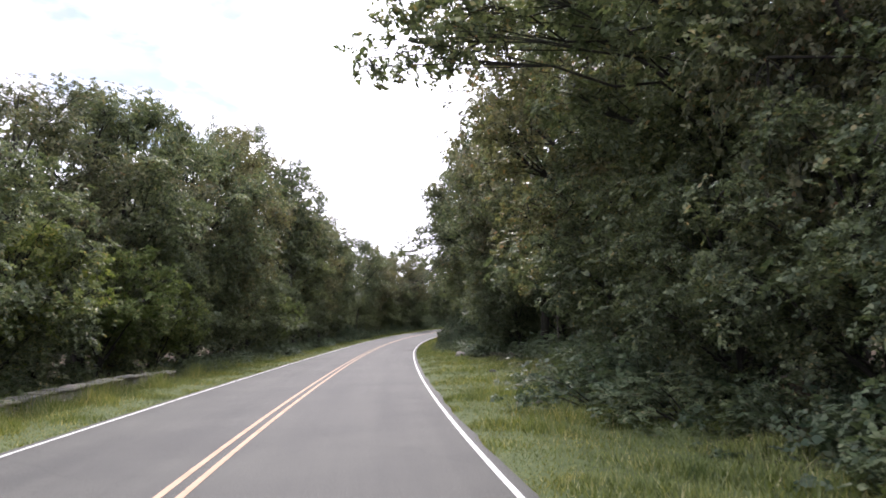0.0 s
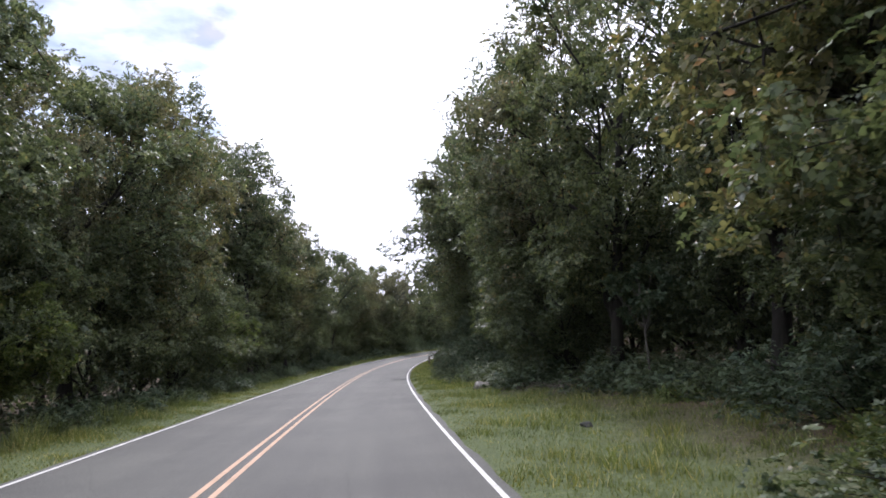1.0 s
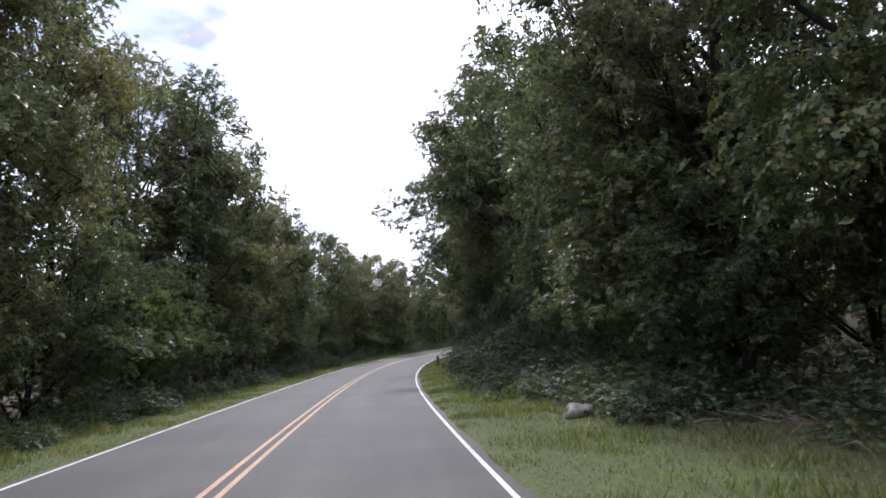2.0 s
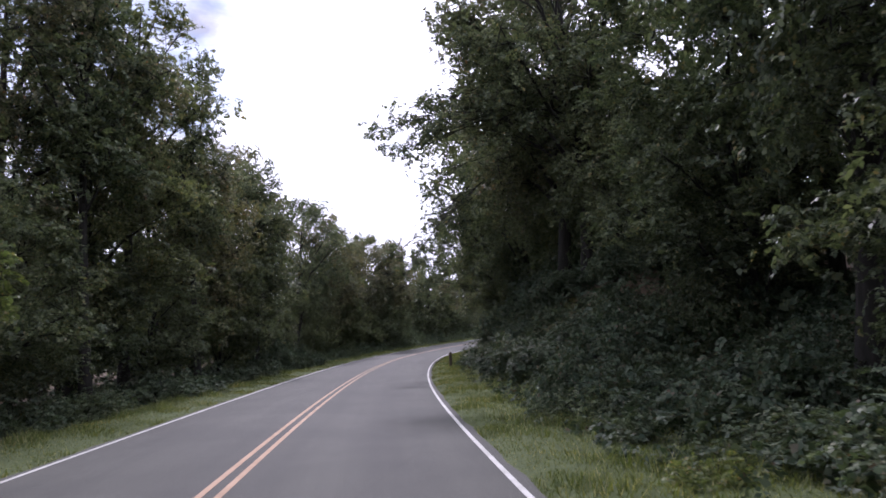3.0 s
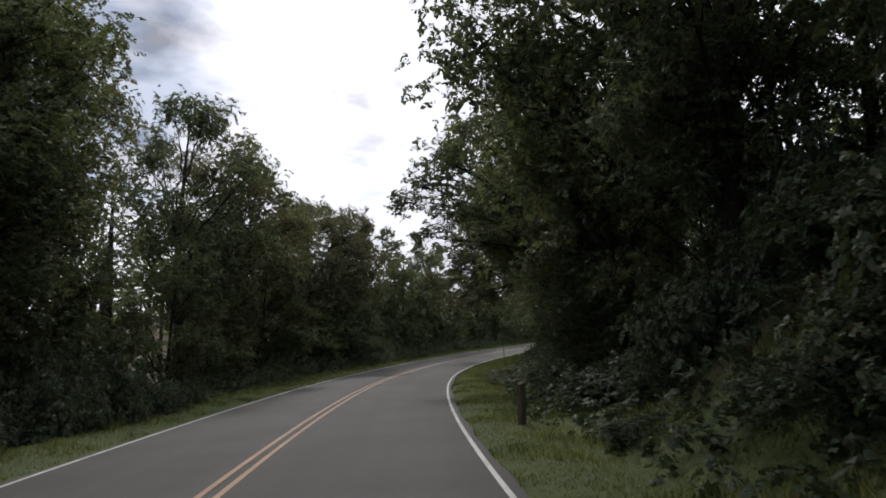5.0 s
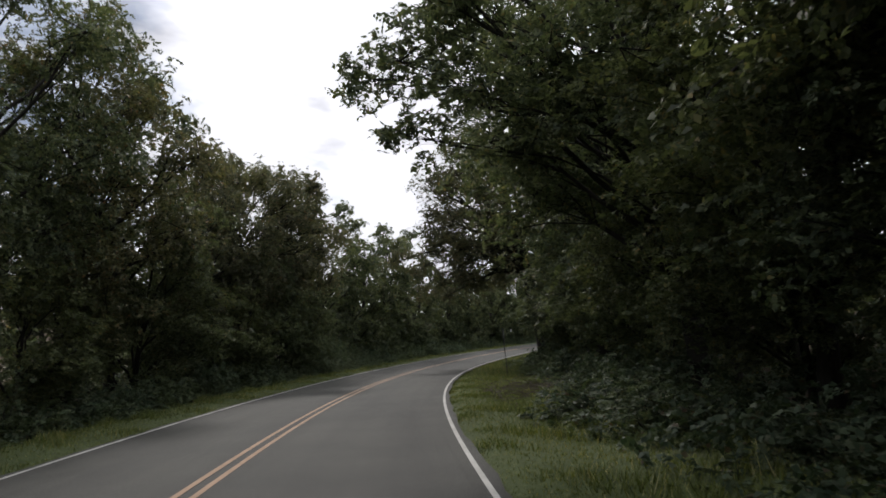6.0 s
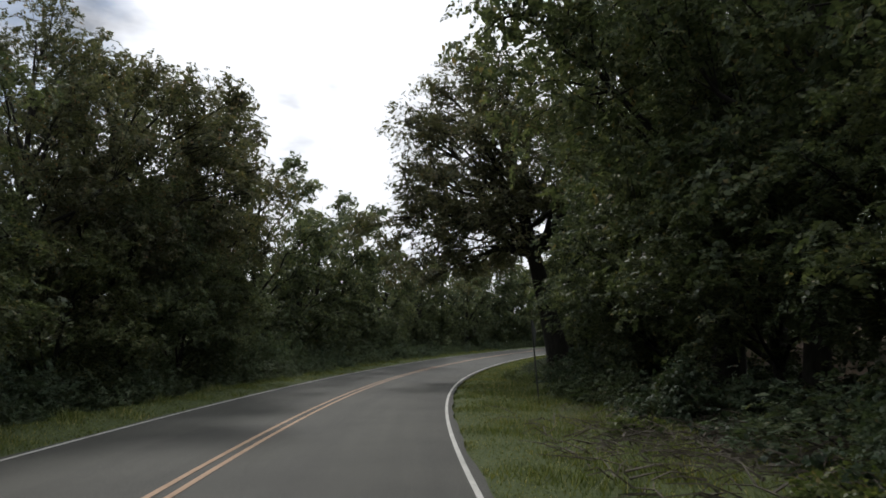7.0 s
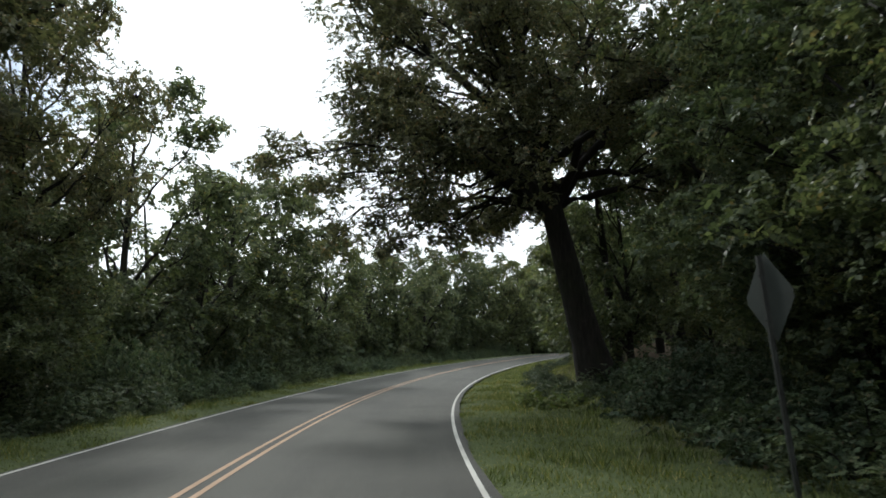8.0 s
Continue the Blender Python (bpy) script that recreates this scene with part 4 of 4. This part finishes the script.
def build_grass():
    r = np.random.RandomState(2)
    n = 620000
    s = 12 + 185 * r.rand(n) ** 1.35
    right = r.rand(n) < 0.62
    o = np.where(right, 3.36 + 5.2 * r.rand(n) ** 1.25, -3.12 - 3.8 * r.rand(n) ** 1.1)
    o = np.where(right & (s > 33) & (s < 56), 3.36 + 9.0 * r.rand(n) ** 1.1, o)
    tuft = 0.45 + 1.2 * smooth(np.sin(s * 1.9 + 2 * np.sin(o * 1.3)) * np.sin(o * 2.3 + s * 0.7), -0.2, 0.9)
    h = (0.045 + 0.11 * r.rand(n) ** 1.6) * (0.6 + 0.7 * smooth(np.abs(o), 3.4, 5.0)) * tuft
    h = np.where((o < -5.2) & (s < 60), h * 2.6, h)
    tagged(blades("roadside_grass", s, o, h, 0.0075, GRASS, r), "mown green roadside grass with dry blades", "grass", kind="stuff")


build_grass()


def build_brush_pile(s, o, reach, n, seed):
    """Cut dead branches lying on the verge."""
    r = random.Random(seed)
    verts, faces = [], []
    for i in range(n):
        ds, do = r.gauss(0, reach), max(-2.6, min(2.6, r.gauss(0, reach * 0.45)))
        x, y, z = (float(q) for q in ground_z(s + ds, o + do))
        a, l = r.uniform(0, 6.283), r.uniform(0.2, 0.9)
        up = r.uniform(0.02, 0.28)
        d = Vector((math.cos(a), math.sin(a), r.uniform(-0.1, 0.25)))
        p = Vector((x, y, z + up * 0.4))
        tube(verts, faces, [p, p + d * l * 0.5 + Vector((0, 0, r.uniform(0, 0.12))), p + d * l], [r.uniform(0.008, 0.022), 0.010, 0.004], 3)
    return tagged(mesh_object("brush_pile", verts, faces, TWIG), "pile of dead grey cut branches on the verge", "brush pile", kind="stuff")


build_brush_pile(120.0, 7.4, 3.2, 800, 3)
build_brush_pile(51.0, 8.0, 1.6, 90, 4)


# ---- stone guard wall on the outer verge ----
def stone_block(seed, size):
    r = random.Random(seed)
    bm = bmesh.new()
    bmesh.ops.create_cube(bm, size=1.0)
    for v in bm.verts:
        v.co = Vector((v.co.x * size[0], v.co.y * size[1], v.co.z * size[2])) + Vector((r.uniform(-0.03, 0.03), r.uniform(-0.025, 0.025), r.uniform(-0.015, 0.015)))
    bmesh.ops.bevel(bm, geom=list(bm.edges), offset=0.025, segments=1, affect="EDGES")
    me = bpy.data.meshes.new("stone")
    bm.to_mesh(me)
    bm.free()
    me.materials.append(STONE)
    return me


def build_stone_wall():
    wall = new("stone_guard_wall")
    x, y, z = (float(q) for q in ground_z(30, -6.7))
    wall.location = (x, y, z)
    bpy.context.view_layer.update()
    r = random.Random(12)
    blocks = [stone_block(k, (0.52 + 0.06 * k, 0.34, 0.20)) for k in range(5)]
    caps = [stone_block(20 + k, (0.82 + 0.08 * k, 0.50, 0.10)) for k in range(3)]

    def lay(mesh, s, o, up, turn):
        px, py, pz = (float(q) for q in along(s, o))
        gz = float(ground_z(s, -6.7)[2])
        ob = new("stone", mesh)
        ob.parent = wall
        ob.matrix_basis = Matrix.Translation((-x, -y, -z)) @ pose(px, py, gz + up, r.uniform(-3, 3), r.uniform(-3, 3), 90 - math.degrees(heading(s)) + turn)
    for course in range(2):
        s = 17.0 + course * 0.3
        while s < 43.4:
            k = r.randrange(5)
            lay(blocks[k], s, -6.7 + r.uniform(-0.03, 0.03), 0.06 + 0.20 * course, r.uniform(-4, 4))
            s += 0.54 + 0.06 * k
    s = 17.2
    while s < 43.2:
        k = r.randrange(3)
        lay(caps[k], s, -6.7 + r.uniform(-0.02, 0.02), 0.41, r.uniform(-2, 2))
        s += 0.84 + 0.08 * k
    return tagged(wall, "low grey stone guard wall with pale capstones in tall grass", "stone wall")


build_stone_wall()


# ---- road sign, seen from behind ----
def build_sign(s, o):
    x, y, z = (float(q) for q in ground_z(s, o))
    sign = new("road_sign")
    lean = 4.5
    sign.matrix_world = pose(x, y, z, 0, 0, -math.degrees(heading(s))) @ pose(0, 0, 0, 0, -lean, 0) @ pose(0, 0, 0, 0, 0, -88)
    bm = bmesh.new()
    # U-shaped steel post: web and two flanges
    for cx, cy, wx, wy in ((0, 0, 0.034, 0.006), (-0.016, 0.014, 0.005, 0.03), (0.016, 0.014, 0.005, 0.03), (-0.025, 0.029, 0.016, 0.005), (0.025, 0.029, 0.016, 0.005)):
        bmesh.ops.create_cube(bm, size=1.0, matrix=Matrix.Translation((cx, cy, 1.0)) @ Matrix.Diagonal((wx, wy, 2.6, 1)))
    part("post", bm, STEEL, sign, "dark steel channel post")
    bm = bmesh.new()
    bmesh.ops.create_cube(bm, size=1.0, matrix=Matrix.Translation((0.02, 0.05, 1.92)) @ Matrix.Rotation(radians(45), 4, "Y") @ Matrix.Diagonal((0.60, 0.004, 0.60, 1)))
    bmesh.ops.bevel(bm, geom=[e for e in bm.edges if abs((e.verts[0].co - e.verts[1].co).y) > 0.003], offset=0.04, segments=3, affect="EDGES")
    panel = part("panel", bm, SIGN_BACK, sign, "bare grey metal back of a diamond sign")
    for up in (1.72, 2.12):
        bm = bmesh.new()
        bmesh.ops.create_cone(bm, cap_ends=True, segments=6, radius1=0.011, radius2=0.011, depth=0.012, matrix=Matrix.Translation((0, -0.008, up)) @ Matrix.Rotation(radians(90), 4, "X"))
        part("bolt", bm, STEEL, panel)
    return tagged(sign, "leaning diamond road sign on a steel post, seen from behind", "road sign")


build_sign(131.0, 5.75)


# ---- posts and stones on the verge ----
def build_post(name, s, o, high, wide, mat, label, top=0.03):
    x, y, z = (float(q) for q in ground_z(s, o))
    bm = bmesh.new()
    bmesh.ops.create_cube(bm, size=1.0, matrix=Matrix.Translation((0, 0, high / 2 - 0.1)) @ Matrix.Diagonal((wide, wide, high + 0.2, 1)))
    bmesh.ops.bevel(bm, geom=list(bm.edges), offset=0.014, segments=2, affect="EDGES")
    for v in bm.verts:
        if v.co.z > high - 0.05:
            v.co.z += v.co.x * top / wide
    me = bpy.data.meshes.new(name)
    bm.to_mesh(me)
    bm.free()
    me.materials.append(mat)
    ob = new(name, me)
    ob.matrix_world = pose(x, y, z, 2, -2, 20)
    return tagged(ob, label, "post")


build_post("marker_post", 96.5, 4.4, 0.80, 0.13, WOOD, "short dark wooden marker post in the grass")


def build_rock(s, o, size, seed, label, mat=STONE, name="rock"):
    x, y, z = (float(q) for q in ground_z(s, o))
    bm = bmesh.new()
    bmesh.ops.create_icosphere(bm, subdivisions=3, radius=1.0)
    for v in bm.verts:
        n = noise.noise(v.co * 1.1 + Vector((seed, 0, 0))) * 0.5 + noise.noise(v.co * 3 + Vector((0, seed, 0))) * 0.14
        v.co = Vector((v.co.x * size[0], v.co.y * size[1], v.co.z * size[2])) * (1 + n)
    me = bpy.data.meshes.new(name)
    bm.to_mesh(me)
    bm.free()
    me.materials.append(mat)
    me.polygons.foreach_set("use_smooth", np.ones(len(me.polygons), bool))
    ob = new(name, me)
    ob.matrix_world = pose(x, y, z + size[2] * 0.35, 0, 0, seed * 40)
    return tagged(ob, label, "rock")


build_rock(28.2, 5.2, (0.13, 0.10, 0.06), 1, "small grey rock at the edge of the grass")
# dark lump in rock shape, added for a dead stalk with its clod
build_rock(40.0, 5.9, (0.14, 0.11, 0.08), 2, "small dark clod in the grass, standing for a dead stalk clump", DARK_CLOD)
build_rock(54.6, 5.9, (0.42, 0.26, 0.18), 5, "low pale grey rock at the edge of the grass")
